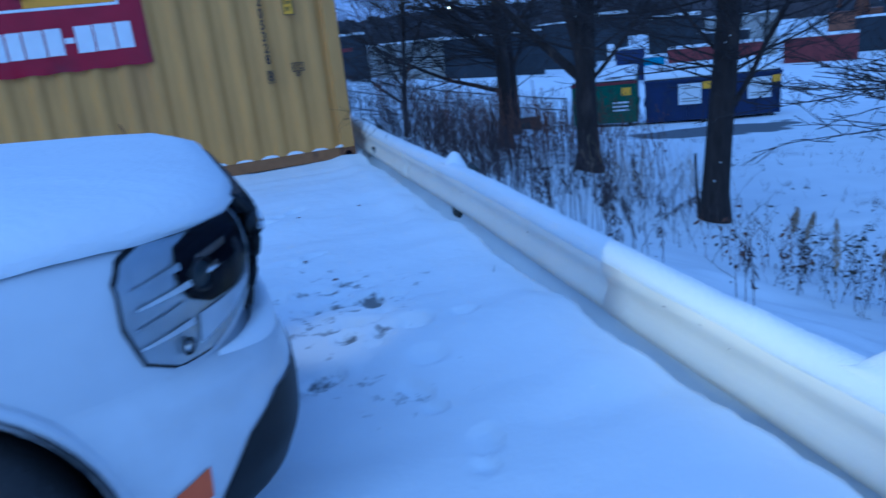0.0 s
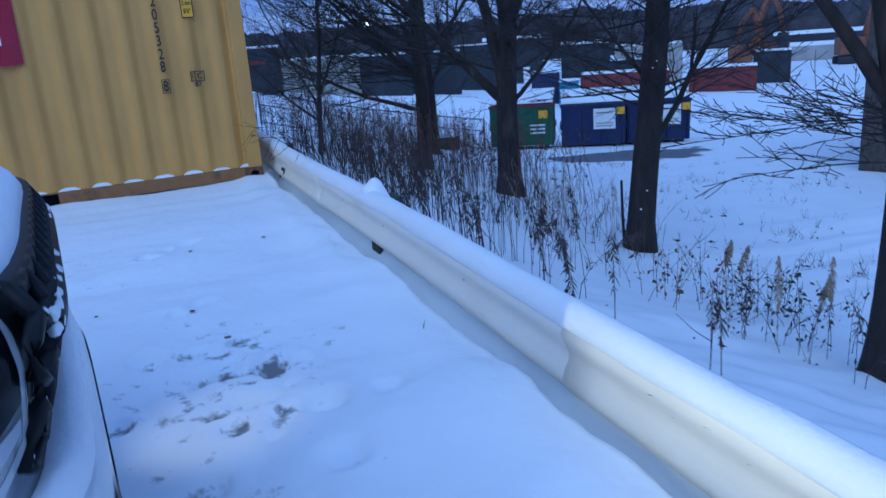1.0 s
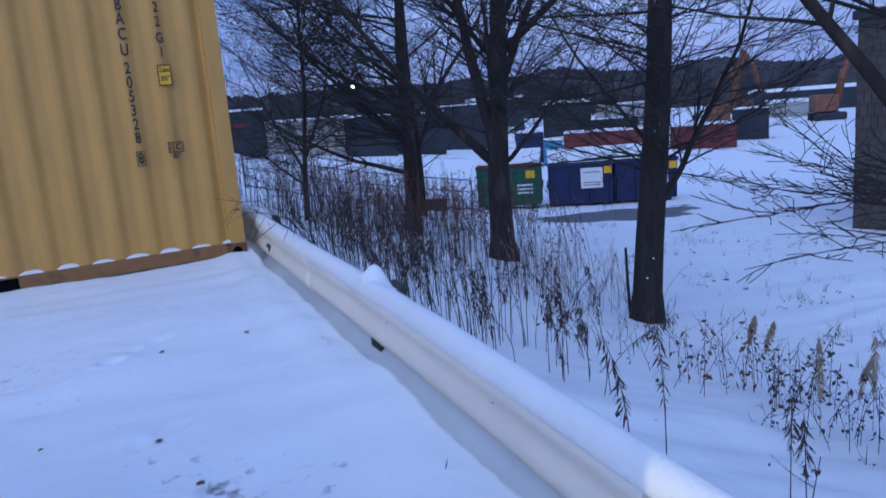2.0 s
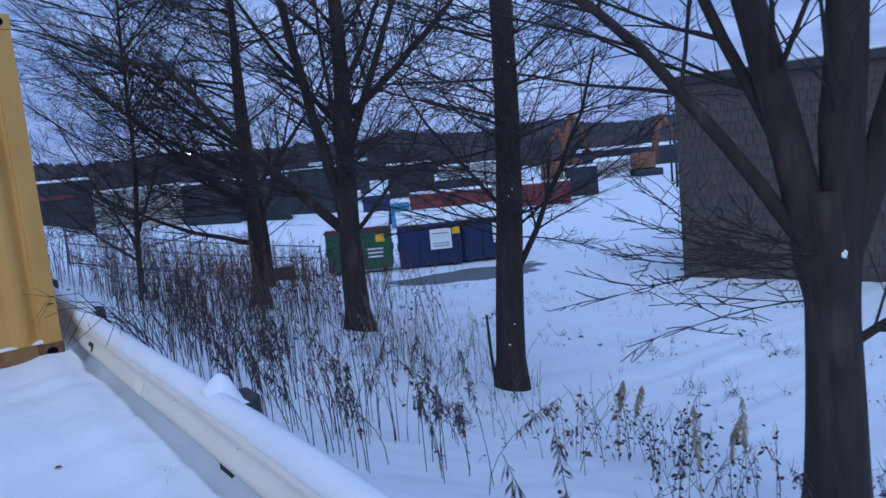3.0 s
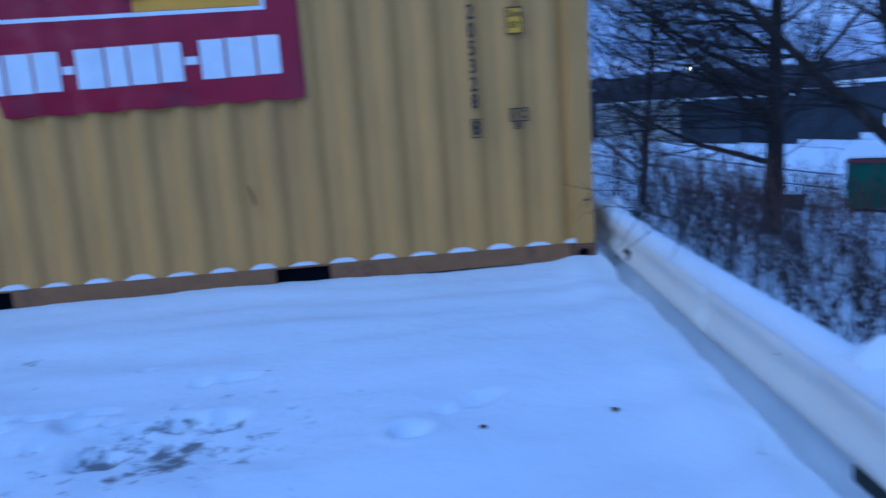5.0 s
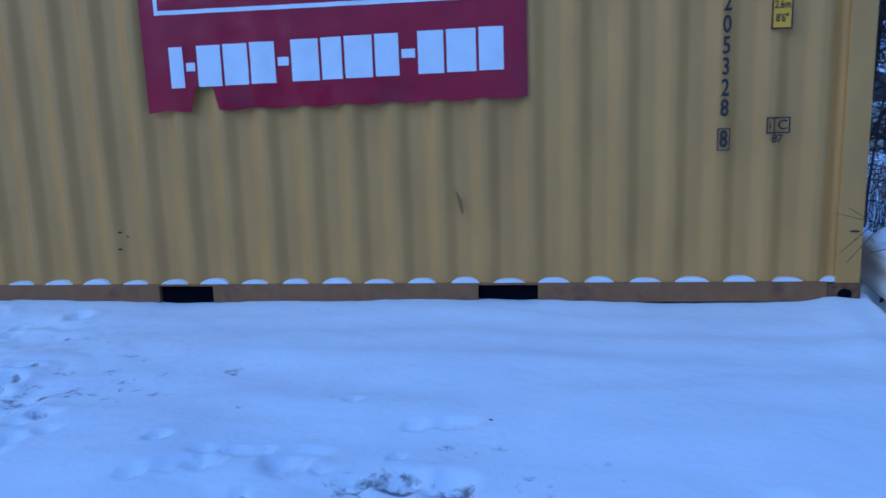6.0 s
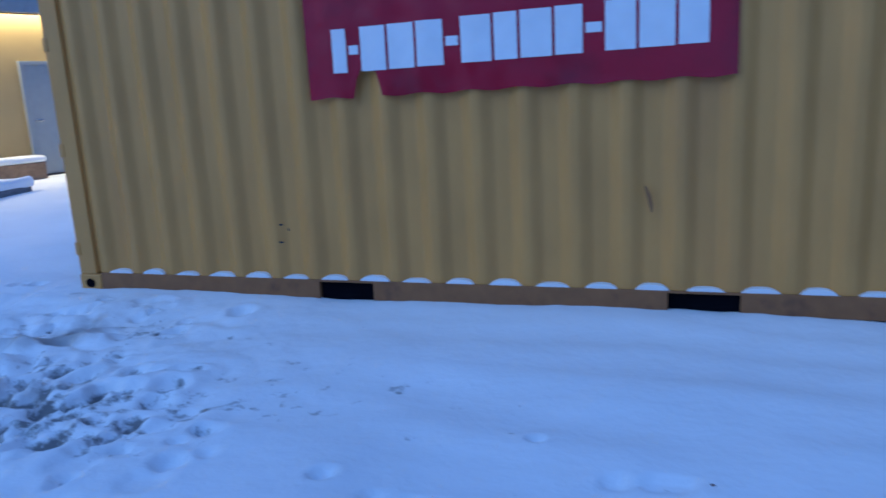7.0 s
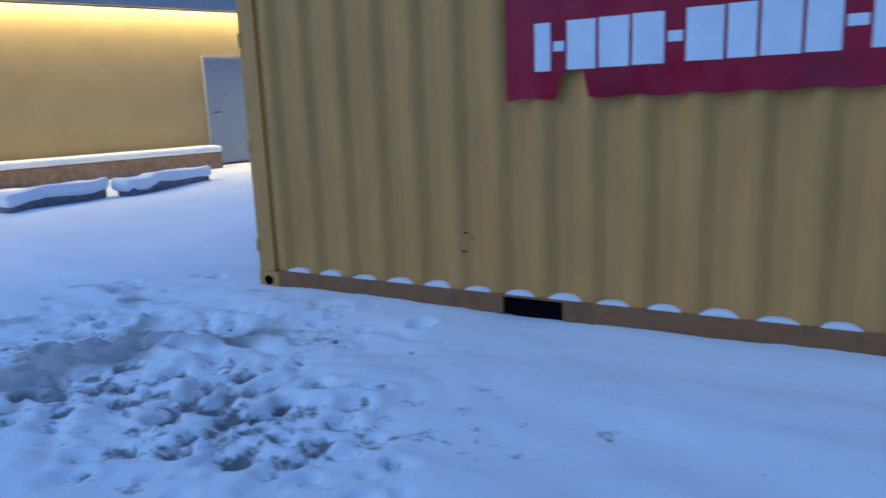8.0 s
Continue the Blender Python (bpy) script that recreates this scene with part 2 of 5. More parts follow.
def sole(x, y):
    """How far the shoe prints press the snow down at x, y: a heel and a ball with steep sides."""
    deep = np.zeros_like(x)
    for px, py, deg in PRINTS:
        ca, sa = math.cos(radians(deg)), math.sin(radians(deg))
        dx, dy = x - px, y - py
        near = (np.abs(dx) < 0.3) & (np.abs(dy) < 0.3)
        u, w = (dx * ca + dy * sa)[near], (dy * ca - dx * sa)[near]
        heel = np.sqrt(((u + 0.095) / 0.05) ** 2 + (w / 0.043) ** 2)
        ball = np.sqrt(((u - 0.055) / 0.10) ** 2 + (w / 0.052) ** 2)
        q = np.clip((1.0 - np.minimum(heel, ball)) / 0.2, 0, 1)
        tread = 1 + 0.12 * np.sin(u * 2 * math.pi / 0.055)
        deep[near] = np.maximum(deep[near], 0.019 * q * q * (3 - 2 * q) * tread)
    return deep


def line(a, b, step, far):
    """Coordinates dense between a and b, growing coarser out to far on both sides."""
    mid = list(np.arange(a, b, step))
    up, s, v = [], step, b
    while v < far:
        up.append(v)
        s *= 1.14
        v += s
    down, s, v = [], step, a
    while v > -far:
        s *= 1.14
        v -= s
        down.append(v)
    return np.array(down[::-1] + mid + up)


def build_ground():
    xs, ys = line(-7.6, 0.4, 0.02, 2600), line(-6.6, 0.2, 0.02, 2600)
    verts = []
    for y in ys:
        for x in xs:
            z = ground_height(x, y)
            near = abs(x) < 40 and abs(y) < 40
            d = beyond(x, y)
            if near:
                amp = 1.0 if d < 0.3 else 2.2
                z += 0.19 * math.exp(-((d - 0.18) / 0.13) ** 2)
                z += amp * (0.036 * fbm(x * 0.7, y * 1.3, 0.9) + 0.024 * fbm(x * 0.55 + 0.3 * y, y * 1.6, 2.2, 3.1) + 0.005 * fbm(x, y, 6, 5.0) + 0.002 * fbm(x, y, 15, 6.0))
                if d < 0.12 and -7.6 < x and -8.3 < y < 0.3:
                    rough = 1.1 * math.exp(-(((x + 5.7) / 1.5) ** 2 + ((y + 1.35) / 1.0) ** 2)) + 0.45 * math.exp(-(((x + 1.5) / 0.5) ** 2 + ((y + 4.5) / 0.8) ** 2)) + 0.4 * math.exp(-(((x + 2.4) / 0.9) ** 2 + ((y + 2.5) / 0.4) ** 2))
                    if rough > 0.01:
                        clods = 0.10 * abs(fbm(x, y, 1.7, 9)) + 0.085 * abs(fbm(x + 0.06 * fbm(x, y, 5, 1), y * 1.3, 3.4, 2)) + 0.022 * abs(fbm(x, y, 9.5, 4)) + 0.004 * fbm(x, y, 22, 6)
                        z += rough * (clods - 0.06)
                    q = min(1, max(0, (d + 0.075 + 0.03 * fbm(x, y, 2.2, 12)) / 0.04))
                    z -= 0.17 * q * q * (3 - 2 * q)
                    z += 0.03 * math.exp(-((d + 0.26 + 0.05 * fbm(x, y, 2.2, 12)) / 0.12) ** 2) * (0.7 + 0.9 * fbm(x, y, 1.3, 8))
            verts.append([x, y, z])
    verts = np.array(verts)
    for cx, cy, r, depth in STEPS:
        dx, dy = verts[:, 0] - cx, verts[:, 1] - cy
        q = (dx * dx + dy * dy) / (r * r)
        hit = q < 9
        verts[hit, 2] += -depth * np.exp(-q[hit] ** 3) + 0.15 * depth * np.exp(-((np.sqrt(q[hit]) - 1.5) / 0.4) ** 2)
    verts[:, 2] -= sole(verts[:, 0], verts[:, 1])
    w = len(xs)
    faces = [(j * w + i, j * w + i + 1, (j + 1) * w + i + 1, (j + 1) * w + i) for j in range(len(ys) - 1) for i in range(w - 1)]
    return verts, faces


def ground_material():
    m = material("lot_snow", (0.83, 0.86, 0.89), 0.8, var=0.03, scale=1.5, bump=0.22, bump_scale=22, spec=0.15)
    n, l = m.node_tree.nodes, m.node_tree.links
    p = n["Principled BSDF"]
    before = p.inputs["Base Color"].links[0].from_socket
    geo = n.new("ShaderNodeNewGeometry")

    def blob(at, size):
        mp = n.new("ShaderNodeMapping")
        mp.vector_type = "TEXTURE"
        mp.inputs["Location"].default_value, mp.inputs["Scale"].default_value = at, size
        l.new(geo.outputs["Position"], mp.inputs["Vector"])
        g = n.new("ShaderNodeTexGradient")
        g.gradient_type = "SPHERICAL"
        l.new(mp.outputs[0], g.inputs["Vector"])
        return g.outputs["Fac"]

    def math_node(op, a, b):
        k = n.new("ShaderNodeMath")
        k.operation = op
        for i, v in enumerate((a, b)):
            if isinstance(v, (int, float)):
                k.inputs[i].default_value = v
            else:
                l.new(v, k.inputs[i])
        return k.outputs[0]

    # trampled, gritty patches, darker where the surface lies lower
    worn = math_node("MAXIMUM", math_node("MULTIPLY", blob((-5.6, -1.4, 0), (3.2, 2.2, 3)), 0.7), blob((-1.45, -4.75, 0), (0.9, 1.7, 2)))
    worn = math_node("MAXIMUM", worn, math_node("MULTIPLY", blob((-2.15, -2.4, 0), (1.3, 0.7, 2)), 0.9))
    worn = math_node("MAXIMUM", worn, blob((-4.6, -1.75, 0), (1.1, 0.8, 2)))
    grit = n.new("ShaderNodeTexNoise")
    grit.inputs["Scale"].default_value, grit.inputs["Detail"].default_value, grit.inputs["Roughness"].default_value = 11.0, 9, 0.66
    l.new(geo.outputs["Position"], grit.inputs["Vector"])
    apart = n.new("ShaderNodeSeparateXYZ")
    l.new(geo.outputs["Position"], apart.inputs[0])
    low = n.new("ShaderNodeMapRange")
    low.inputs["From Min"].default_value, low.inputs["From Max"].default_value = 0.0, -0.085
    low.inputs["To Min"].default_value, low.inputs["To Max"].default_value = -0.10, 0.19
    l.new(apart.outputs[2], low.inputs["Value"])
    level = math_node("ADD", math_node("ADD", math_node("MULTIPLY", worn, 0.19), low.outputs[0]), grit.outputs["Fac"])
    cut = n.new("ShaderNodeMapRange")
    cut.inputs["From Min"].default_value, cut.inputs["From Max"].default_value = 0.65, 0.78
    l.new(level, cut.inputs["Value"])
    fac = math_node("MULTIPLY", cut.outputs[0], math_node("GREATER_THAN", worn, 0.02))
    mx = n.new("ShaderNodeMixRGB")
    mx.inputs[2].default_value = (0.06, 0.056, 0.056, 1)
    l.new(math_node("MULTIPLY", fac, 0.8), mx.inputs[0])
    l.new(before, mx.inputs[1])
    # wet grey slush in broad patches
    slush = n.new("ShaderNodeTexNoise")
    slush.inputs["Scale"].default_value, slush.inputs["Detail"].default_value = 1.6, 4
    l.new(geo.outputs["Position"], slush.inputs["Vector"])
    cut3 = n.new("ShaderNodeMapRange")
    cut3.inputs["From Min"].default_value, cut3.inputs["From Max"].default_value = 0.64, 0.74
    l.new(math_node("ADD", math_node("MULTIPLY", blob((-6.1, -1.3, 0), (1.9, 1.2, 3)), 0.22), slush.outputs["Fac"]), cut3.inputs["Value"])
    mx3 = n.new("ShaderNodeMixRGB")
    mx3.inputs[2].default_value = (0.30, 0.29, 0.29, 1)
    l.new(math_node("MULTIPLY", math_node("MULTIPLY", cut3.outputs[0], math_node("GREATER_THAN", blob((-6.1, -1.3, 0), (1.9, 1.2, 3)), 0.02)), 0.75), mx3.inputs[0])
    l.new(mx.outputs[0], mx3.inputs[1])
    mx = mx3
    # bare asphalt in front of the waste containers
    bare = blob((15.6, 11.9, -3), (5.0, 2.7, 3))
    rag = n.new("ShaderNodeTexNoise")
    rag.inputs["Scale"].default_value, rag.inputs["Detail"].default_value = 0.7, 6
    l.new(geo.outputs["Position"], rag.inputs["Vector"])
    edge = math_node("ADD", bare, math_node("MULTIPLY", math_node("SUBTRACT", rag.outputs["Fac"], 0.5), 0.8))
    cut2 = n.new("ShaderNodeMapRange")
    cut2.inputs["From Min"].default_value, cut2.inputs["From Max"].default_value = 0.30, 0.38
    l.new(edge, cut2.inputs["Value"])
    mx2 = n.new("ShaderNodeMixRGB")
    mx2.inputs[2].default_value = (0.075, 0.08, 0.09, 1)
    l.new(math_node("MULTIPLY", math_node("MULTIPLY", cut2.outputs[0], math_node("GREATER_THAN", bare, 0.01)), 0.9), mx2.inputs[0])
    l.new(mx.outputs[0], mx2.inputs[1])
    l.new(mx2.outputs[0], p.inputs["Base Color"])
    return m


GROUND = ground_material()
gv, gf = build_ground()
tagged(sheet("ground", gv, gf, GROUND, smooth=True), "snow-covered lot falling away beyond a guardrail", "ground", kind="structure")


# ---- shipping container: 20 ft, 8 ft 6 in ----
C_L, C_W, C_H = 6.058, 2.438, 2.591
container = thing("shipping_container", None, "yellow ochre corrugated steel shipping container standing in snow", "shipping container")


def corrugated(x0, x1, z0, z1, pitch, depth, phase, per=24):
    """Trapezoid waves with rounded bends in plan; y 0 is the outer face, depth goes to +y."""
    def wave(x):
        u = abs(((x - phase) / pitch + 0.5) % 1.0 - 0.5)
        q = min(1, max(0, (0.43 - u) / 0.27))
        return depth * (0.55 * q + 0.45 * q * q * (3 - 2 * q))

    count = max(2, round((x1 - x0) / pitch * per))
    v = []
    for i in range(count + 1):
        x = x0 + (x1 - x0) * i / count
        edge = min(1, (x - x0) / 0.03, (x1 - x) / 0.03)
        v += [(x, wave(x) * edge, z0), (x, wave(x) * edge, z1)]
    return v, [(2 * i, 2 * i + 2, 2 * i + 3, 2 * i + 1) for i in range(count)]


PITCH, PHASE = 0.2665, -4.12
v, f = corrugated(-C_L + 0.12, -0.12, 0.13, C_H - 0.06, PITCH, 0.038, PHASE)
front = sheet("side_panel", [(x, y + 0.012, z) for x, y, z in v], f, YELLOW, container, "corrugated ochre side panel", smooth=True)
sheet("side_panel", [(x, C_W - 0.012 - y, z) for x, y, z in v], [q[::-1] for q in f], YELLOW, container)
v, f = corrugated(0.1, C_W - 0.1, 0.13, C_H - 0.06, 0.25, 0.04, 0.2)
sheet("end_panel", [(-0.015 - y, x, z) for x, y, z in v], f, YELLOW, container)
v, f = corrugated(-C_L + 0.1, -0.1, 0.1, C_W - 0.1, 0.25, 0.02, 0.1)
sheet("roof_panel", [(x, z, C_H - 0.02 - y) for x, y, z in v], f, YELLOW, container)
part("floor_panel", box(-C_L + 0.1, -0.1, 0.1, C_W - 0.1, 0.1, 0.13), RUST, container)
for y0 in (0.0, C_W - 0.14):
    for x0 in (-C_L, -0.14):
        part("corner_post", box(x0 + 0.002, x0 + 0.138, y0 + 0.002, y0 + 0.138, 0.118, C_H - 0.118, 0.006), YELLOW, container)
        for z0 in (0.0, C_H - 0.118):
            cx = x0 - 0.004 if x0 < -1 else x0 - 0.034
            cast = part("corner_casting", box(cx, cx + 0.178, y0 - 0.006 if y0 == 0 else y0 - 0.016, (y0 - 0.006 if y0 == 0 else y0 - 0.016) + 0.162, z0, z0 + 0.118, 0.01), RUST if z0 == 0 and x0 > -1 else YELLOW, container)
            # flat black disc paints the dark inside of the casting's hole
            hole = bmesh.new()
            bmesh.ops.create_circle(hole, cap_ends=True, segments=14, radius=0.032)
            side = -0.0085 if y0 == 0 else C_W + 0.0085
            for vv in hole.verts:
                vv.co = (cx + 0.089 + vv.co.x * 1.25, side, z0 + 0.058 + vv.co.y)
            part("casting_hole_shade", hole, BLACK, cast)
# bottom side rails with forklift pockets
POCKETS = [(-4.221, -3.862), (-2.175, -1.817)]
for y0 in (0.0, C_W - 0.05):
    x = -C_L + 0.175
    for a, b in POCKETS + [(-0.176, None)]:
        part("bottom_rail", box(x, a, y0, y0 + 0.05, 0.012, 0.13, 0.004), YELLOW_RAIL, container, "brown rusted bottom rail")
        x = b
    for a, b in POCKETS:
        part("pocket_lip", box(a, b, y0 + 0.001, y0 + 0.05, 0.118, 0.13), YELLOW_RAIL, container)
        # black plate just behind the rail paints the deep pocket's shade
        part("pocket_shade_plate", box(a, b, 0.035 if y0 == 0 else C_W - 0.06, 0.06 if y0 == 0 else C_W - 0.035, 0.0, 0.118), BLACK, container)
    part("top_rail", box(-C_L + 0.17, -0.17, y0 + 0.001, y0 + 0.059, C_H - 0.075, C_H - 0.012, 0.006), YELLOW, container)
for x0 in (-C_L + 0.003, -0.06):
    part("end_sill", box(x0, x0 + 0.055, 0.16, C_W - 0.16, 0.02, 0.14, 0.004), YELLOW_RAIL, container)
    part("end_header", box(x0, x0 + 0.055, 0.16, C_W - 0.16, C_H - 0.14, C_H - 0.02, 0.004), YELLOW, container)
# doors at the far end, with bars and hinges
for i, y0 in enumerate((0.145, 1.225)):
    leaf = part("door_leaf", box(-C_L + 0.03, -C_L + 0.075, y0, y0 + 1.065, 0.15, C_H - 0.15, 0.008), YELLOW, container)
    for yy in (0.28, 0.78):
        bar = Tubes()
        bar.add([(-C_L + 0.005, y0 + yy, 0.12), (-C_L + 0.005, y0 + yy, C_H - 0.12)], [0.016, 0.016], 8)
        bar.build("lock_bar", GALV, leaf)
    for z in (0.25, 0.92, 1.6, 2.25):
        yh = 0.02 if i == 0 else C_W - 0.06
        part("hinge", box(-C_L - 0.008, -C_L + 0.03, yh - 0.025, yh + 0.05, z, z + 0.09, 0.006), YELLOW, leaf)

# snow lodged in each wave above the bottom rail
k = math.ceil((-C_L + 0.2 - PHASE) / PITCH)
while PHASE + k * PITCH < -0.1:
    c = PHASE + k * PITCH
    hh = 0.026 + 0.006 * math.sin(k * 2.1)
    w = 0.092 + 0.006 * math.sin(k * 1.7)
    lid = []
    for i in range(13):
        u = -1 + 2 * i / 12
        lid.append((c + u * w, hh * (1 - abs(u) ** 2.6) ** 0.8))
    bm = prism([(x, 0.006, 0.127) for x, _ in (lid[0], lid[-1])] + [(x, 0.006, 0.129 + h) for x, h in lid[::-1]], (0, 0.052, 0))
    tagged(part("snow_lump", bm, SNOW, None), "small snow lump lodged on the container's rail", "snow", "snow lumps along the rail", "stuff")
    k += 1


def letters(text, x, z, size, mat, parent, name="marking", y=-0.002, stretch=0.72):
    """Built-in lettering as thin mesh on the container's side."""
    cu = bpy.data.curves.new(name, "FONT")
    cu.body, cu.size, cu.extrude, cu.offset = text, size * 1.38, 0.001, size * 0.018
    cu.align_x, cu.align_y = "CENTER", "CENTER"
    tmp = bpy.data.objects.new(name, cu)
    scene.collection.objects.link(tmp)
    bpy.context.view_layer.update()
    me = bpy.data.meshes.new_from_object(tmp.evaluated_get(bpy.context.evaluated_depsgraph_get()))
    bpy.data.objects.remove(tmp)
    for vv in me.vertices:
        vv.co = (x + vv.co.x * stretch, y - vv.co.z, z + vv.co.y)
    return finish(name, me, mat, parent)


for ch, z in zip("BACU2053288", (2.185, 2.075, 1.955, 1.83, 1.685, 1.57, 1.458, 1.345, 1.23, 1.12, 0.949)):
    letters(ch, -0.777, z, 0.095, BLACK_PAINT, container)
for ch, z in zip("22G1", (2.165, 2.05, 1.92, 1.805)):
    letters(ch, -0.492, z, 0.085, BLACK_PAINT, container)


def frame_lines(x0, x1, z0, z1, t, mat, parent, y=-0.002, name="border"):
    for a, b, c, d in ((x0, x1, z0, z0 + t), (x0, x1, z1 - t, z1), (x0, x0 + t, z0 + t, z1 - t), (x1 - t, x1, z0 + t, z1 - t)):
        part(name, box(a, b, y - 0.002, y, c, d), mat, parent)


frame_lines(-0.812, -0.742, 0.888, 1.012, 0.006, BLACK_PAINT, container)
plate = part("size_plate", box(-0.548, -0.438, -0.001, 0.004, 1.535, 1.705), LABEL_YELLOW, container, "yellow height plate with black figures")
frame_lines(-0.548, -0.438, 1.535, 1.705, 0.008, BLACK_PAINT, plate, -0.002)
letters("2.6m", -0.493, 1.662, 0.042, BLACK_PAINT, plate, y=-0.003)
letters("8'6\"", -0.493, 1.592, 0.042, BLACK_PAINT, plate, y=-0.003)
frame_lines(-0.55, -0.424, 0.975, 1.065, 0.008, BLACK_PAINT, container)
part("border", box(-0.512, -0.505, -0.004, -0.002, 0.983, 1.057), BLACK_PAINT, container)
letters("i", -0.531, 1.02, 0.055, BLACK_PAINT, container)
letters("C", -0.464, 1.02, 0.055, BLACK_PAINT, container, stretch=1.0)
letters("87", -0.49, 0.945, 0.045, BLACK_PAINT, container, stretch=0.95)

# scuffs
for x, z, w, h, mat in ((-2.27, 0.62, 0.022, 0.15, YELLOW_RAIL), (-4.45, 0.47, 0.035, 0.012, BLACK_PAINT), (-4.46, 0.36, 0.04, 0.012, BLACK_PAINT), (-4.40, 0.44, 0.012, 0.02, BLACK_PAINT), (-0.05, 0.42, 0.06, 0.012, BLACK_PAINT)):
    bm = bmesh.new()
    bmesh.ops.create_circle(bm, cap_ends=True, segments=9, radius=0.5)
    for vv in bm.verts:
        vv.co = (x + vv.co.x * w + (-0.25 * vv.co.y * h - 0.10 * h * (vv.co.y * 2) ** 2 * 0.5) * (1 if h > w else 0), 0.0085 if x < -0.2 else -0.0045, z + vv.co.y * h)
    part("scuff", bm, mat, container)

# ---- vinyl banner, rippled over the waves and torn along its lower edge ----
banner = thing("banner", None, "torn maroon vinyl banner on the container's side", "banner")


def banner_ripple(x, z):
    u = abs(((x - PHASE) / PITCH + 0.5) % 1.0 - 0.5)
    sag = 0.011 * max(0.0, 1 - u / 0.36) ** 0.7 * (0.55 + 0.6 * fbm(x, z, 1.7, 1.0))
    return -0.006 + sag - 0.008 * max(0.0, fbm(x, z, 3.0, 4.0)) * max(0.0, 1.5 - z) * 4 - 0.03 * max(0.0, x + 2.04) * max(0.0, 1.42 - z) * 12 + 0.003 * fbm(x, z, 9.0, 2.0)


def banner_patch(x0, x1, z0, z1, lift, step=0.03, low=None):
    nx, nz = max(1, round((x1 - x0) / step)), max(1, round((z1 - z0) / step))
    v, f = [], []
    for i in range(nx + 1):
        x = x0 + (x1 - x0) * i / nx
        b = z0 if low is None else low(x)
        for j in range(nz + 1):
            z = b + (z1 - b) * j / nz
            v.append((x, banner_ripple(x, z) - lift, z))
    for i in range(nx):
        for j in range(nz):
            a = i * (nz + 1) + j
            f.append((a, a + nz + 1, a + nz + 2, a + 1))
    return v, f


def torn_edge(x):
    z = 1.209 + 0.006 * (x + 4.16) + 0.006 * math.sin(x * 23)
    d = (x + 3.80) / 0.085
    return z + 0.17 * max(0.0, 1 - d * d) ** 0.6 if abs(d) < 1 else z


v, f = banner_patch(-4.165, -1.864, 1.21, 2.40, 0.0, 0.025, torn_edge)
sheet("vinyl", v, f, MAROON, banner, "maroon vinyl sheet", smooth=True)
# a row of plain bars stands in for the line of lettering
x = -4.00
for w, h, zc in ((0.085, 0.24, 0), (0.055, 0.05, 0), (0.15, 0.24, 0), (0.15, 0.24, 0), (0.15, 0.24, 0), (0.07, 0.05, 0), (0.165, 0.24, 0), (0.125, 0.24, 0), (0.165, 0.24, 0), (0.14, 0.24, 0), (0.08, 0.05, 0), (0.15, 0.24, 0), (0.17, 0.24, 0), (0.14, 0.24, 0)):
    zc = 1.468 + 0.018 * (x + 4.0)
    v, f = banner_patch(x, x + w, zc - h / 2, zc + h / 2, 0.003)
    sheet("lettering_bar", v, f, BANNER_WHITE, banner, "white lettering bar", smooth=True)
    x += w + 0.016
for a, b, c, d in ((-4.07, -2.06, 1.775, 1.80), (-2.085, -2.06, 1.80, 2.33), (-4.07, -2.06, 2.33, 2.355), (-4.07, -4.045, 1.80, 2.33)):
    v, f = banner_patch(a, b, c, d, 0.003, 0.025)
    sheet("panel_border", v, f, BANNER_WHITE, banner)
v, f = banner_patch(-2.86, -2.088, 1.803, 2.327, 0.003)
sheet("gold_panel", v, f, BANNER_YELLOW, banner, "golden yellow panel", smooth=True)
for a, b, c, d in ((-2.68, -2.16, 2.02, 2.14), (-2.60, -2.14, 1.87, 1.93)):
    v, f = banner_patch(a, b, c, d, 0.006)
    sheet("logo_bar", v, f, BLACK_PAINT if d > 2 else YELLOW_RAIL, banner)
bm = bmesh.new()
bmesh.ops.create_circle(bm, cap_ends=True, segments=28, radius=0.15)
for vv in bm.verts:
    vv.co = (-2.86 + vv.co.x, -0.030, 2.03 + vv.co.y)
part("logo_disc", bm, BLACK_PAINT, banner)

# ---- guardrail ----
guardrail = thing("guardrail", None, "cream-painted steel guardrail capped with snow, on wooden posts", "guardrail")
RAIL_U = Vector((RAIL_SLOPE, 1, 0)).normalized()
RAIL_N = Vector((1, -RAIL_SLOPE, 0)).normalized()


def rail_point(s, out, z):
    """s metres along the rail from the container's front line, out metres beyond its face."""
    return Vector((RAIL_AT, 0, 0)) + RAIL_U * s + RAIL_N * out + Vector((0, 0, z))


def rail_drop(s):
    return float(np.interp(s, [-10, -5.5, -3.5, 0, 3], [-0.062, -0.046, -0.027, -0.02, 0.01]))


PROFILE = [(0.075, 0.012), (0.045, 0.018), (0.012, 0.05), (0.0, 0.085), (0.010, 0.115), (0.024, 0.145), (0.030, 0.165), (0.025, 0.187), (0.010, 0.215), (0.0, 0.245), (0.012, 0.28), (0.045, 0.312), (0.075, 0.318)]


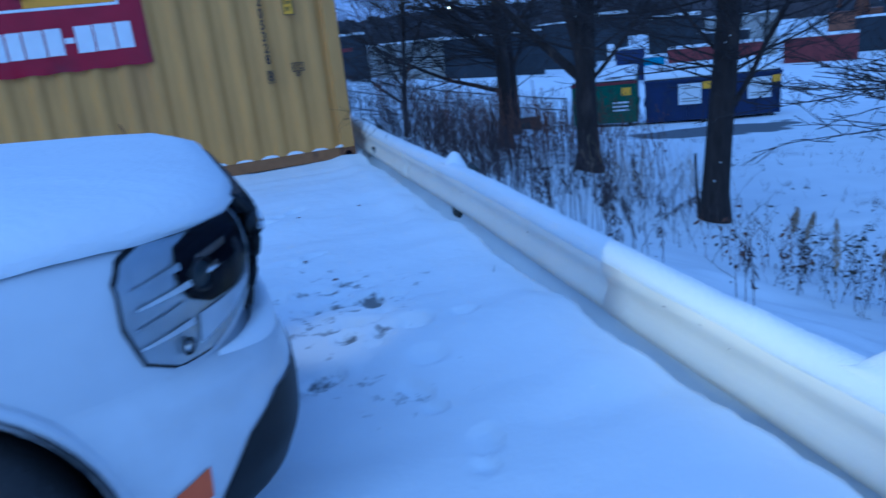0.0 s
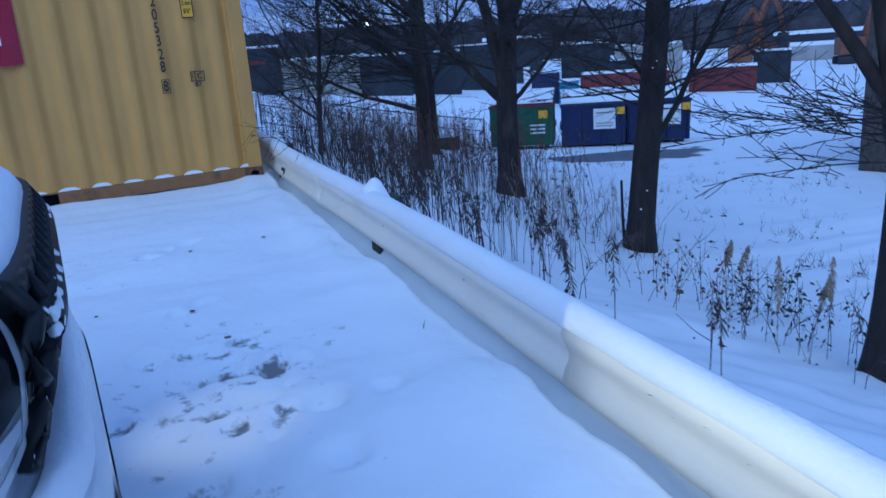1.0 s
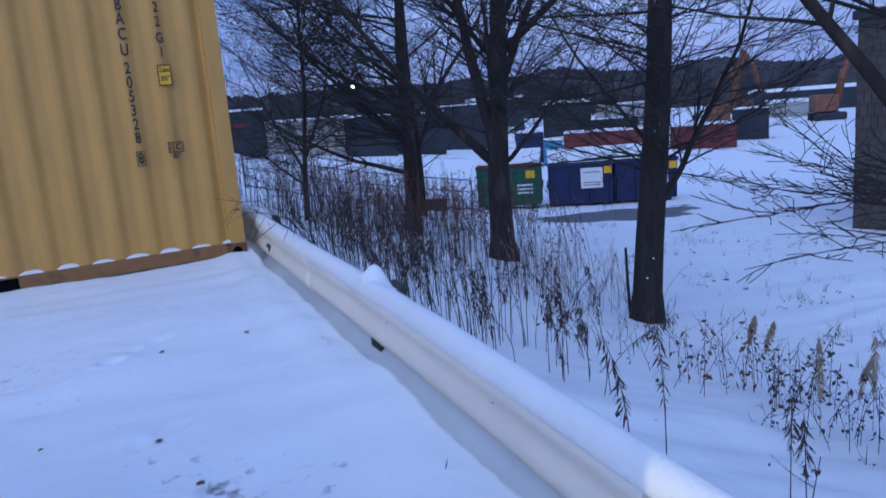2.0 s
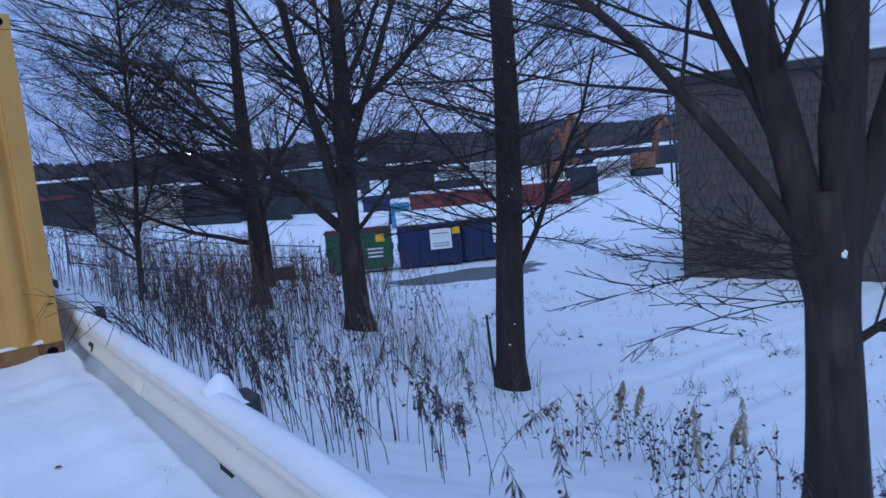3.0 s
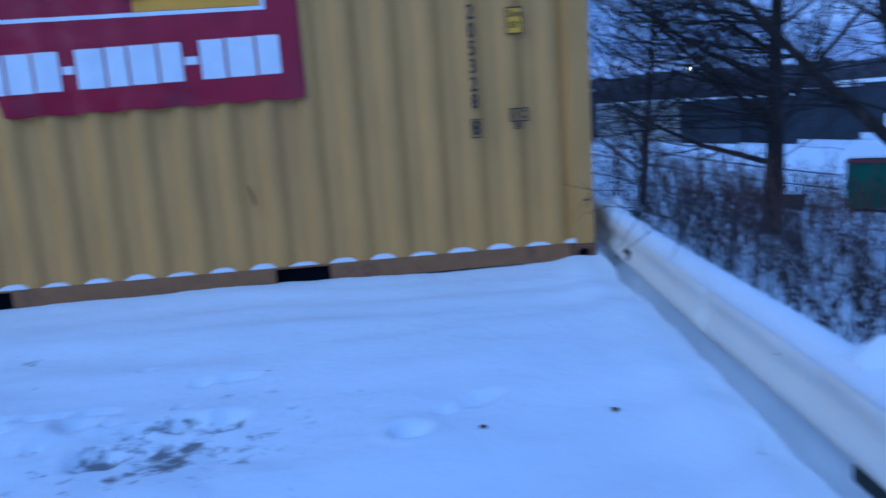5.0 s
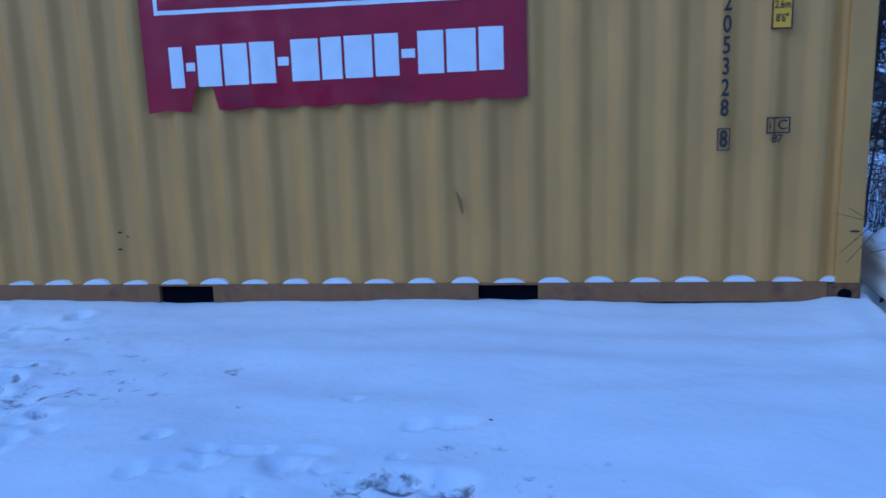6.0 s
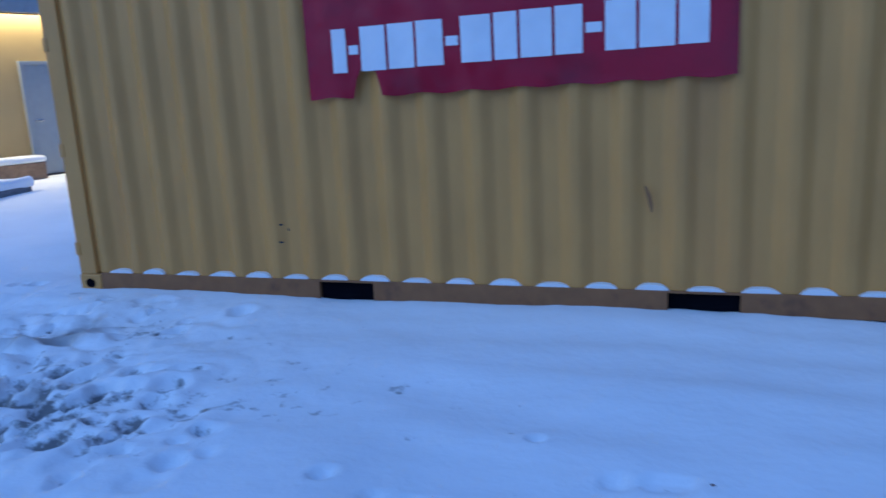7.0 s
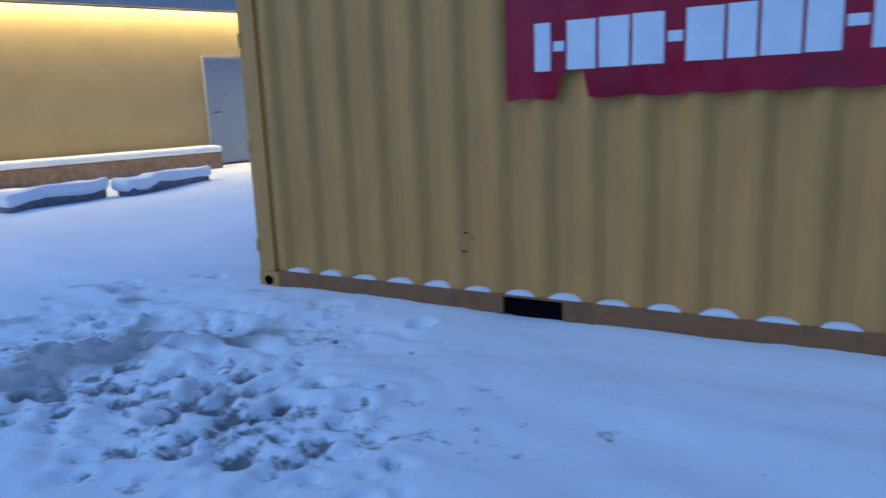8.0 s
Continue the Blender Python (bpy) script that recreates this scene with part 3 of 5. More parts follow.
def beam(s0, s1, lift=0.0):
    bm = bmesh.new()
    rings = []
    count = max(2, int((s1 - s0) / 0.2))
    for i in range(count + 1):
        s = s0 + (s1 - s0) * i / count
        dz = rail_drop(s) + 0.006 * math.sin(s * 1.3)
        front_row = [bm.verts.new(rail_point(s, o - lift, z + dz)) for o, z in PROFILE]
        back_row = [bm.verts.new(rail_point(s, o + 0.005 - lift, z + dz)) for o, z in PROFILE[::-1]]
        rings.append(front_row + back_row)
    m = len(rings[0])
    for a, b in zip(rings, rings[1:]):
        for k in range(m):
            bm.faces.new((a[k], a[(k + 1) % m], b[(k + 1) % m], b[k]))
    bm.faces.new(rings[0])
    bm.faces.new(rings[-1][::-1])
    return bm


for s0, s1, lift in ((-13.2, -9.45, 0.0), (-9.6, -5.43, 0.005), (-5.6, -1.75, 0.0), (-1.9, 3.2, 0.005)):
    part("beam", beam(s0, s1, lift), RAIL, guardrail, smooth=True)
for s in (-12.4, -9.85, -6.77, -3.05, 0.35, 2.9):
    p = rail_point(s, 0, 0)
    ang = -math.degrees(math.atan(RAIL_SLOPE))
    z0 = ground_height(p.x + 0.15, p.y)
    bm = box(0.078, 0.26, -0.09, 0.09, z0 - 0.3, 0.285 + rail_drop(s), 0.012)
    bm.transform(Matrix.Translation((p.x, p.y, 0)) @ pose(0, 0, 0, 0, 0, ang))
    part("post", bm, POST_WOOD, guardrail, "dark weathered wooden post")


def snow_along_rail(s0, s1):
    """A rounded strip of snow lying on the beam's upper edge."""
    bm = bmesh.new()
    rows = []
    n = int((s1 - s0) / 0.07)
    for i in range(n + 1):
        s = s0 + (s1 - s0) * i / n
        dz = rail_drop(s) + 0.006 * math.sin(s * 1.3)
        h = 0.025 + 0.010 * fbm(s, 0, 1.1, 2) + 0.006 * fbm(s, 0, 5, 3)
        e = 0.006 * fbm(s, 0, 3.0, 7)
        row = [(0.008 + e, 0.258), (-0.002 + e, 0.278), (0.010, 0.306 + h * 0.4), (0.04, 0.314 + h * 0.85), (0.075, 0.318 + h), (0.112, 0.306 + h * 0.6), (0.122 + e, 0.295), (0.09, 0.285)]
        rows.append([bm.verts.new(rail_point(s, o, z + dz)) for o, z in row])
    for a, b in zip(rows, rows[1:]):
        for k in range(len(a)):
            bm.faces.new((a[k], a[(k + 1) % len(a)], b[(k + 1) % len(a)], b[k]))
    bm.faces.new(rows[0])
    bm.faces.new(rows[-1][::-1])
    return bm


for k, (s_, z) in enumerate(((-6.25, 0.20), (-6.12, 0.235), (-5.98, 0.19), (-5.9, 0.225), (-3.5, 0.205), (-2.62, 0.21), (-4.6, 0.19))):
    nick = Tubes()
    o = float(np.interp(z, [q[1] for q in PROFILE], [q[0] for q in PROFILE])) - 0.006
    nick.add([rail_point(s_, o, z + rail_drop(s_)), rail_point(s_ + 0.012, o, z + 0.006 * math.sin(k) + rail_drop(s_)), rail_point(s_ + 0.024, o, z - 0.005 + rail_drop(s_))], [0.0015, 0.002, 0.001], 5)
    nick.build("nick", RUST, guardrail)
v, f = [], []
for i in range(9):
    s_ = -0.42 + 0.05 * i
    for o, z in PROFILE[2:7]:
        v.append(rail_point(s_ + 0.05 * math.sin(z * 40), o - 0.004, z + rail_drop(s_)))
for i in range(8):
    for j in range(4):
        a = i * 5 + j
        f.append((a, a + 5, a + 6, a + 1))
sheet("stain", v, f, POST_WOOD, guardrail, "dark stain on the beam", smooth=True)
tagged(part("rail_snow", snow_along_rail(-13.2, 3.2), SNOW, None, smooth=True), "rounded strip of snow lying along the guardrail", "snow", kind="stuff")
for s in (-12.4, -9.85, -6.77, -3.05, 0.35, 2.9):
    bm = bmesh.new()
    grid = []
    for i in range(19):
        row = []
        for j in range(15):
            along_, out = -0.17 + 0.34 * i / 18, 0.02 + 0.155 * j / 14
            over = max(0.0, 1 - abs(along_ / (0.17 - 0.085 * (j / 14) ** 0.6)) ** 1.5)
            hump = 0.075 * over ** 0.8 * math.exp(-((out - 0.11) / 0.065) ** 2) + 0.04 * over ** 0.5 * min(1, (0.178 - out) / 0.03)
            hump *= 1 + 0.25 * fbm(along_ * 9 + s, out * 9, 1.0, 3)
            row.append(bm.verts.new(rail_point(s + along_, out, 0.288 + rail_drop(s) + hump)))
        grid.append(row)
    for a, b in zip(grid, grid[1:]):
        for j in range(14):
            bm.faces.new((a[j], b[j], b[j + 1], a[j + 1]))
    skirt = bmesh.ops.extrude_face_region(bm, geom=bm.faces[:])
    for vv in skirt["geom"]:
        if isinstance(vv, bmesh.types.BMVert):
            vv.co.z = 0.2855 + rail_drop(s)
    tagged(part("post_snow", bm, SNOW, None, smooth=True), "peaked snow drift on a guardrail post", "snow", "snow caps on the posts", "stuff")

# ---- white car ----
car = thing("car", pose(-4.165, -5.62, 0.0), "white car with a snow-covered bonnet, parked facing the guardrail", "car")
A, B, POWER = 2.29, 0.92, 5.8


def ring(z, inset, nose, n=220):
    """One closed outline of the car's plan at height z above its tyres' feet."""
    pts = []
    a, b = A - inset, B - inset
    for i in range(n):
        t = 2 * math.pi * i / n
        c, s = math.cos(t), math.sin(t)
        x = a * math.copysign(abs(c) ** (2 / POWER), c)
        y = b * math.copysign(abs(s) ** (2 / POWER), s)
        if x > 0:
            x -= nose * min(1, max(0, (x - a + 0.6) / 0.6))
        pts.append(Vector((x, y, z)))
    return pts


def stack(rings, close=True):
    v, f = [], []
    for r in rings:
        v += r
    n = len(rings[0])
    for k in range(len(rings) - 1):
        for i in range(n):
            j = (i + 1) % n
            f.append((k * n + i, k * n + j, (k + 1) * n + j, (k + 1) * n + i))
    if close:
        f.append(tuple((len(rings) - 1) * n + i for i in range(n)))
    return v, f


SHELL = [(0.17, 0.10, 0.12), (0.20, 0.045, 0.04), (0.26, 0.012, 0.0), (0.34, 0.0, -0.025), (0.42, 0.0, -0.032), (0.50, 0.0, -0.028), (0.55, 0.002, -0.014), (0.575, 0.006, 0.022), (0.595, 0.008, 0.062), (0.65, 0.008, 0.055), (0.72, 0.010, 0.040), (0.78, 0.014, 0.028), (0.83, 0.020, 0.028), (0.865, 0.032, 0.036), (0.885, 0.055, 0.05), (0.905, 0.10, 0.085), (0.925, 0.18, 0.14), (0.945, 0.30, 0.22), (0.96, 0.45, 0.34), (0.97, 0.62, 0.45), (0.98, 0.78, 0.6)]


def shell_at(z):
    zs = [r[0] for r in SHELL]
    return np.interp(z, zs, [r[1] for r in SHELL]), np.interp(z, zs, [r[2] for r in SHELL])


WHEELS = [(1.53, -0.80), (1.53, 0.80), (-1.35, -0.80), (-1.35, 0.80)]
levels = sorted({r[0] for r in SHELL} | set(np.arange(0.18, 0.66, 0.02).round(3)))
v, f = stack([ring(z, *shell_at(z)) for z in levels])


def in_arch(p):
    return abs(p.y) > 0.55 and any(math.hypot(p.x - wx, p.z - 0.33) < 0.376 for wx, wy in WHEELS)


f = [q for q in f if not (len(q) == 4 and any(in_arch(v[i]) for i in q))]
sheet("body", v, f, CAR_PAINT, car, "white painted body", smooth=True)
bm = box(-2.1, 2.1, -0.6, 0.6, 0.16, 0.6)
part("underbody", bm, BLACK, car)
for wx, wy in WHEELS:
    sgn = math.copysign(1, wy)
    lip = Tubes()
    arc = []
    for a in np.linspace(-0.35, math.pi + 0.35, 40):
        ax = wx + 0.388 * math.cos(a)
        arc.append((ax, sgn * (B * (1 - (abs(ax) / A) ** POWER) ** (1 / POWER) - 0.006), 0.33 + 0.388 * math.sin(a)))
    lip.add(arc, [0.019] * 40, 8)
    lip.build("arch_lip", CAR_PAINT, car)
    vv, ff = [], []
    for a in np.linspace(-0.4, math.pi + 0.4, 30):
        for yy in (0.905, 0.55):
            vv.append((wx + 0.388 * math.cos(a), sgn * yy, 0.33 + 0.388 * math.sin(a)))
    ff = [(2 * i, 2 * i + 1, 2 * i + 3, 2 * i + 2) for i in range(29)]
    sheet("arch_liner", vv, ff, CAR_BLACK, car)
    wheel = new("wheel")
    wheel.parent = car
    wheel.location = (wx, wy, 0.33)
    bm = bmesh.new()
    section = [(0.21, -0.10), (0.30, -0.105), (0.325, -0.085), (0.33, 0), (0.325, 0.085), (0.30, 0.105), (0.21, 0.10)]
    rings_ = []
    for i in range(48):
        a = 2 * math.pi * i / 48
        rings_.append([bm.verts.new((r * math.cos(a), y, r * math.sin(a))) for r, y in section])
    for i in range(48):
        a, b = rings_[i], rings_[(i + 1) % 48]
        for k in range(len(section) - 1):
            bm.faces.new((a[k], a[k + 1], b[k + 1], b[k]))
    part("tyre", bm, TYRE, wheel, smooth=True)
    rim = Tubes()
    for i in range(5):
        a = 2 * math.pi * i / 5 + 0.3
        rim.add([(0.03 * math.cos(a), sgn * 0.07, 0.03 * math.sin(a)), (0.205 * math.cos(a), sgn * 0.08, 0.205 * math.sin(a))], [0.03, 0.024], 6)
    rim.add([(0.21 * math.cos(a), sgn * 0.085, 0.21 * math.sin(a)) for a in np.linspace(0, 2 * math.pi, 33)], [0.013] * 33, 6)
    rim.build("rim", ALLOY, wheel)
    bm = bmesh.new()
    bmesh.ops.create_cone(bm, cap_ends=True, segments=24, radius1=0.2, radius2=0.2, depth=0.02, matrix=pose(0, sgn * 0.0, 0, 90))
    part("brake_disc", bm, BLACK, wheel)


# the plan's outline by arc angle, to lay lamps and trim on the shell
def on_shell(t, z, lift):
    inset, nose = shell_at(z)
    c, s = math.cos(t), math.sin(t)
    a, b = A - inset + lift, B - inset + lift
    x = a * math.copysign(abs(c) ** (2 / POWER), c)
    y = b * math.copysign(abs(s) ** (2 / POWER), s)
    if x > 0:
        x -= nose * min(1, max(0, (x - a + 0.6) / 0.6))
    return Vector((x, y, z))


def angle_at(y=None, back=None):
    """The arc angle, on the right-hand front quarter, where the outline lies at y or at a distance back from the nose."""
    if y is not None:
        return -math.asin(min(1, (abs(y) / B)) ** (POWER / 2))
    return -math.acos(((A - back) / A) ** (POWER / 2))


def shell_patch(t0, t1, low, high, lift, nt=36, nz=14, mirror=False):
    """low and high give heights for u from 0 (rear end) to 1 (inner end)."""
    v, f = [], []
    for i in range(nt + 1):
        u = i / nt
        t = t0 + (t1 - t0) * u
        for j in range(nz + 1):
            z = low(u) + (high(u) - low(u)) * j / nz
            p = on_shell(t, z, lift)
            v.append((p.x, -p.y if mirror else p.y, p.z))
    for i in range(nt):
        for j in range(nz):
            a = i * (nz + 1) + j
            q = (a, a + nz + 1, a + nz + 2, a + 1)
            f.append(q[::-1] if mirror else q)
    return v, f


def lerp(xs, ys):
    return lambda u: float(np.interp(u, xs, ys))


T_REAR, T_IN = angle_at(back=0.285), angle_at(y=0.58)
LOW = lerp([0, 0.08, 0.25, 0.5, 0.8, 1], [0.725, 0.645, 0.615, 0.618, 0.655, 0.69])
HIGH = lerp([0, 0.06, 0.2, 0.5, 0.8, 1], [0.80, 0.84, 0.862, 0.873, 0.878, 0.876])
for mirror in (False, True):
    lamp = thing("headlamp")
    lamp.parent = car
    tagged(lamp, "clear wraparound headlamp with a dark surround")
    v, f = shell_patch(T_REAR - 0.004, T_IN + 0.006, lambda u: LOW(u) - 0.007, lambda u: HIGH(u) + 0.007, 0.003, mirror=mirror)
    sheet("surround", v, f, CAR_BLACK, lamp)
    v, f = shell_patch(T_REAR, T_IN, LOW, HIGH, 0.008, mirror=mirror)
    sheet("reflector", v, f, REFLECTOR, lamp, smooth=True)
    dt = T_IN - T_REAR
    v, f = shell_patch(T_REAR + 0.28 * dt, T_REAR + 0.99 * dt, lerp([0, 0.1, 0.3, 0.7, 1], [0.765, 0.735, 0.715, 0.718, 0.738]), lerp([0, 0.06, 0.3, 1], [0.80, 0.84, 0.858, 0.868]), 0.013, mirror=mirror)
    bezel = sheet("projector_bezel", v, f, BLACK, lamp, "black projector housing")
    for a, b, z in ((0.36, 0.58, 0.765), (0.42, 0.70, 0.80)):
        v, f = shell_patch(T_REAR + a * dt, T_REAR + b * dt, lambda u, z=z: z + 0.012 * u, lambda u, z=z: z + 0.014 + 0.012 * u, 0.017, 16, 2, mirror)
        sheet("chrome_bar", v, f, CHROME, bezel, "bright chrome bar", smooth=True)
    v, f = shell_patch(T_REAR + 0.40 * dt, T_REAR + 0.97 * dt, lerp([0, 0.6, 1], [0.64, 0.672, 0.702]), lerp([0, 1], [0.70, 0.72]), 0.013, 16, 4, mirror)
    sheet("indicator_panel", v, f, PANEL, lamp, "pale grey indicator panel", smooth=True)
    for k in range(4):
        v, f = shell_patch(T_REAR + 0.05 * dt, T_REAR + (0.36 - 0.05 * (k % 2)) * dt, lambda u, k=k: 0.672 + 0.038 * k + 0.012 * u, lambda u, k=k: 0.677 + 0.038 * k + 0.022 * u, 0.014 + 0.001 * k, 12, 3, mirror)
        sheet("reflector_step", v, f, REFLECTOR if k % 2 else PANEL, lamp, smooth=True)
    for u, z, r, dark in ((0.44, 0.775, 0.03, True), (0.30, 0.648, 0.014, False)):
        c = on_shell(T_REAR + u * dt, z, 0.012)
        out_ = (on_shell(T_REAR + u * dt, z, 0.05) - c).normalized()
        if mirror:
            c.y, out_.y = -c.y, -out_.y
        bm = bmesh.new()
        bmesh.ops.create_uvsphere(bm, u_segments=20, v_segments=12, radius=r)
        turn_ = out_.to_track_quat("Z", "Y").to_matrix().to_4x4()
        bm.transform(Matrix.Translation(c) @ turn_ @ Matrix.Diagonal((1, 1, 0.3, 1)))
        eye_ = part("projector_lens" if dark else "bulb_bowl", bm, CAR_GLASS if dark else CHROME, lamp, "dark glass projector lens" if dark else "bright reflector bowl", smooth=True)
        hoop = Tubes()
        hoop.add([c + turn_.to_3x3() @ Vector((r * 1.08 * math.cos(w), r * 1.08 * math.sin(w), 0.006)) for w in np.linspace(0, 2 * math.pi, 25)], [0.003] * 25, 6)
        hoop.build("trim_ring", CAR_BLACK, eye_)
    v, f = shell_patch(T_REAR, T_IN, LOW, HIGH, 0.026, mirror=mirror)
    ob = sheet("lens", v, f, LENS, lamp, smooth=True)
    ob.visible_shadow = False
    # lower black intake and amber side marker
    v, f = shell_patch(angle_at(back=0.235), angle_at(y=0.35), lerp([0, 1], [0.185, 0.18]), lerp([0, 0.06, 0.2, 0.45, 1], [0.24, 0.34, 0.42, 0.475, 0.48]), 0.004, mirror=mirror)
    sheet("lower_trim", v, f, CAR_BLACK, car, smooth=True)
    v, f = shell_patch(angle_at(back=0.33), angle_at(back=0.24), lerp([0, 1], [0.315, 0.335]), lerp([0, 1], [0.36, 0.40]), 0.005, 8, 3, mirror)
    sheet("side_marker", v, f, AMBER, car)
# upper grille: dark bed, honeycomb bars and a chrome band
v, f = shell_patch(angle_at(y=0.55), -angle_at(y=0.55), lambda u: 0.625, lambda u: 0.868, 0.004, 60, 10)
grille = sheet("grille", v, f, CAR_BLACK, car, "black honeycomb grille dusted with snow")
mesh_bars = Tubes()
flakes = []
for row in range(4):
    for col in range(14):
        yc = -0.54 + col * 0.08 + (0.04 if row % 2 else 0)
        zc = 0.67 + row * 0.06
        loop = []
        for k in range(7):
            a = k * math.pi / 3 + math.pi / 6
            yy = yc + 0.044 * math.cos(a)
            tt = math.copysign(1, yy) * abs(angle_at(y=yy))
            zz = min(0.87, zc + 0.042 * math.sin(a))
            loop.append(on_shell(tt, zz, 0.018 + 0.14 * (zz - 0.63)))
        mesh_bars.add(loop, [0.013] * 7, 6)
        flakes.append(loop[3].lerp(loop[4], 0.5))
clots = bmesh.new()
for k, p in enumerate(flakes):
    if k % 3 == 1:
        continue
    for vv in bmesh.ops.create_icosphere(clots, subdivisions=2, radius=1)["verts"]:
        q = 1 + 0.35 * noise.noise(vv.co * 1.6 + Vector((k, 0, 0)))
        vv.co = p + Vector((vv.co.x * 0.011 * q, vv.co.y * (0.014 + 0.012 * (k % 4 == 0)) * q, 0.010 + vv.co.z * 0.009 * q))
tagged(part("grille_snow", clots, SNOW, grille, "small clots of snow caught in the grille", smooth=True), kind="stuff")
mesh_bars.build("honeycomb", CAR_BLACK, grille)
band = Tubes()
band.add([on_shell(t, 0.80, 0.038) for t in np.linspace(angle_at(y=0.5), -angle_at(y=0.5), 40)], [0.026] * 40, 10)
band.build("cross_bar", CAR_BLACK, grille, "thick dark bar across the grille")
brow = Tubes()
brow.add([on_shell(t, 0.862, 0.03) for t in np.linspace(angle_at(y=0.55), -angle_at(y=0.55), 40)], [0.024] * 40, 10)
brow.build("upper_frame", CAR_BLACK, grille)
dust = bmesh.new()
for k, t in enumerate(np.linspace(angle_at(y=0.5), -angle_at(y=0.5), 26)):
    c = on_shell(t + 0.01 * math.sin(k * 7.1), 0.80 + 0.014 * (k % 2) + 0.003 * math.sin(k), 0.052)
    for vv in bmesh.ops.create_icosphere(dust, subdivisions=2, radius=1)["verts"]:
        q = 1 + 0.5 * noise.noise(vv.co * 1.5 + Vector((k, 3, 0)))
        vv.co = c + Vector((vv.co.x * 0.010, vv.co.y * (0.018 + 0.014 * (k % 3)), vv.co.z * 0.010)) * q
tagged(part("bar_snow", dust, SNOW, grille, "thin snow clinging to the bar", smooth=True), kind="stuff")
v, f = shell_patch(angle_at(y=0.35), -angle_at(y=0.35), lambda u: 0.22, lambda u: 0.44, 0.003, 40, 6)
sheet("lower_grille", v, f, CAR_BLACK, car)
# cabin
cab = []
for z, x0, x1, half in ((0.90, 0.95, -2.0, 0.80), (1.10, 0.62, -1.85, 0.76), (1.30, 0.28, -1.6, 0.69), (1.45, 0.02, -1.35, 0.62), (1.49, -0.2, -1.1, 0.5)):
    xc, a = (x0 + x1) / 2, (x0 - x1) / 2
    cab.append([Vector((xc + a * math.copysign(abs(math.cos(t)) ** 0.35, math.cos(t)), half * math.copysign(abs(math.sin(t)) ** 0.35, math.sin(t)), z)) for t in np.linspace(0, 2 * math.pi, 80, endpoint=False)])
v, f = stack(cab[:4], False)
sheet("glasshouse", v, f, CAR_GLASS, car, "dark car windows", smooth=True)
v, f = stack(cab[3:])
sheet("roof", v, f, CAR_PAINT, car, smooth=True)
# snow blanket on bonnet, roof and the bumper's ledge
v, f = stack([ring(z + dz, i, n) for z, i, n, dz in ((0.862, 0.024, 0.022, 0.0), (0.872, 0.016, 0.014, 0.008), (0.89, 0.026, 0.026, 0.028), (0.905, 0.066, 0.055, 0.042), (0.925, 0.16, 0.12, 0.046), (0.945, 0.30, 0.22, 0.046), (0.96, 0.45, 0.34, 0.046), (0.97, 0.62, 0.45, 0.046), (0.98, 0.78, 0.6, 0.046))])
v = [p + Vector((0, 0, 0.008 * fbm(p.x, p.y, 3.0) + 0.005 * fbm(p.x * 0.5, p.y * 3, 5.0) + 0.003 * fbm(p.x, p.y, 14.0))) for p in v]
sheet("snow_blanket", v, f, SNOW, car, "snow blanket on the bonnet", smooth=True)
v, f = stack([[p + Vector((0, 0, 0.01)) for p in cab[3]], [p * 1.0 + Vector((0, 0, 0.06)) for p in cab[3]], [p + Vector((0, 0, 0.07)) for p in cab[4]]])
sheet("roof_snow", v, f, SNOW, car, smooth=True)
v, f = [], []
for i, t in enumerate(np.linspace(angle_at(y=0.74), -angle_at(y=0.74), 60)):
    k = min(1, i / 24, (59 - i) / 24)
    h = (0.018 + 0.01 * fbm(i, 0, 0.2)) * k
    for z, l in ((0.545, 0.010), (0.560, 0.014), (0.580 + h, 0.004), (0.594 + h, -0.018), (0.598, -0.045)):
        l = l * k - 0.028 * (1 - k)
        a = A + l
        c, s = math.cos(t), math.sin(t)
        v.append((a * abs(c) ** (2 / POWER), (B + l) * math.copysign(abs(s) ** (2 / POWER), s), z))
for i in range(59):
    for j in range(4):
        a = i * 5 + j
        f.append((a, a + 5, a + 6, a + 1))
sheet("bumper_snow", v, f, SNOW, car, smooth=True)

# the car's lit right-hand headlamp
beam_data = bpy.data.lights.new("headlamp_beam", "SPOT")
beam_data.energy, beam_data.color, beam_data.spot_size, beam_data.spot_blend, beam_data.shadow_soft_size = 38, (1.0, 0.96, 0.5), radians(124), 0.7, 0.00003
bulb = on_shell(angle_at(y=0.565), 0.73, 0.019)
spot = car.matrix_basis @ bulb
new("headlamp_beam", beam_data).matrix_world = look(spot, spot + Vector((1.0, 0.0, -0.16))) @ Matrix.Diagonal((1, 0.26, 1, 1))
# small plate, no real lamp part, added to cut the beam's inner side
bm = box(0.0036, 0.0038, 0.0, 0.0045, -0.004, 0.004)
bm.transform(Matrix.Translation(bulb) @ pose(0, 0, 0, 0, 0, 28.5))
part("added_beam_blocker", bm, BLACK, car)
# the other headlamp throws a little stray light down before the bumper
spill_data = bpy.data.lights.new("headlamp_spill", "SPOT")
spill_data.energy, spill_data.color, spill_data.spot_size, spill_data.spot_blend, spill_data.shadow_soft_size = 4, (1.0, 0.97, 0.8), radians(52), 0.9, 0.02
new("headlamp_spill", spill_data).matrix_world = look((-1.80, -5.12, 0.72), (-1.52, -4.93, 0.0))


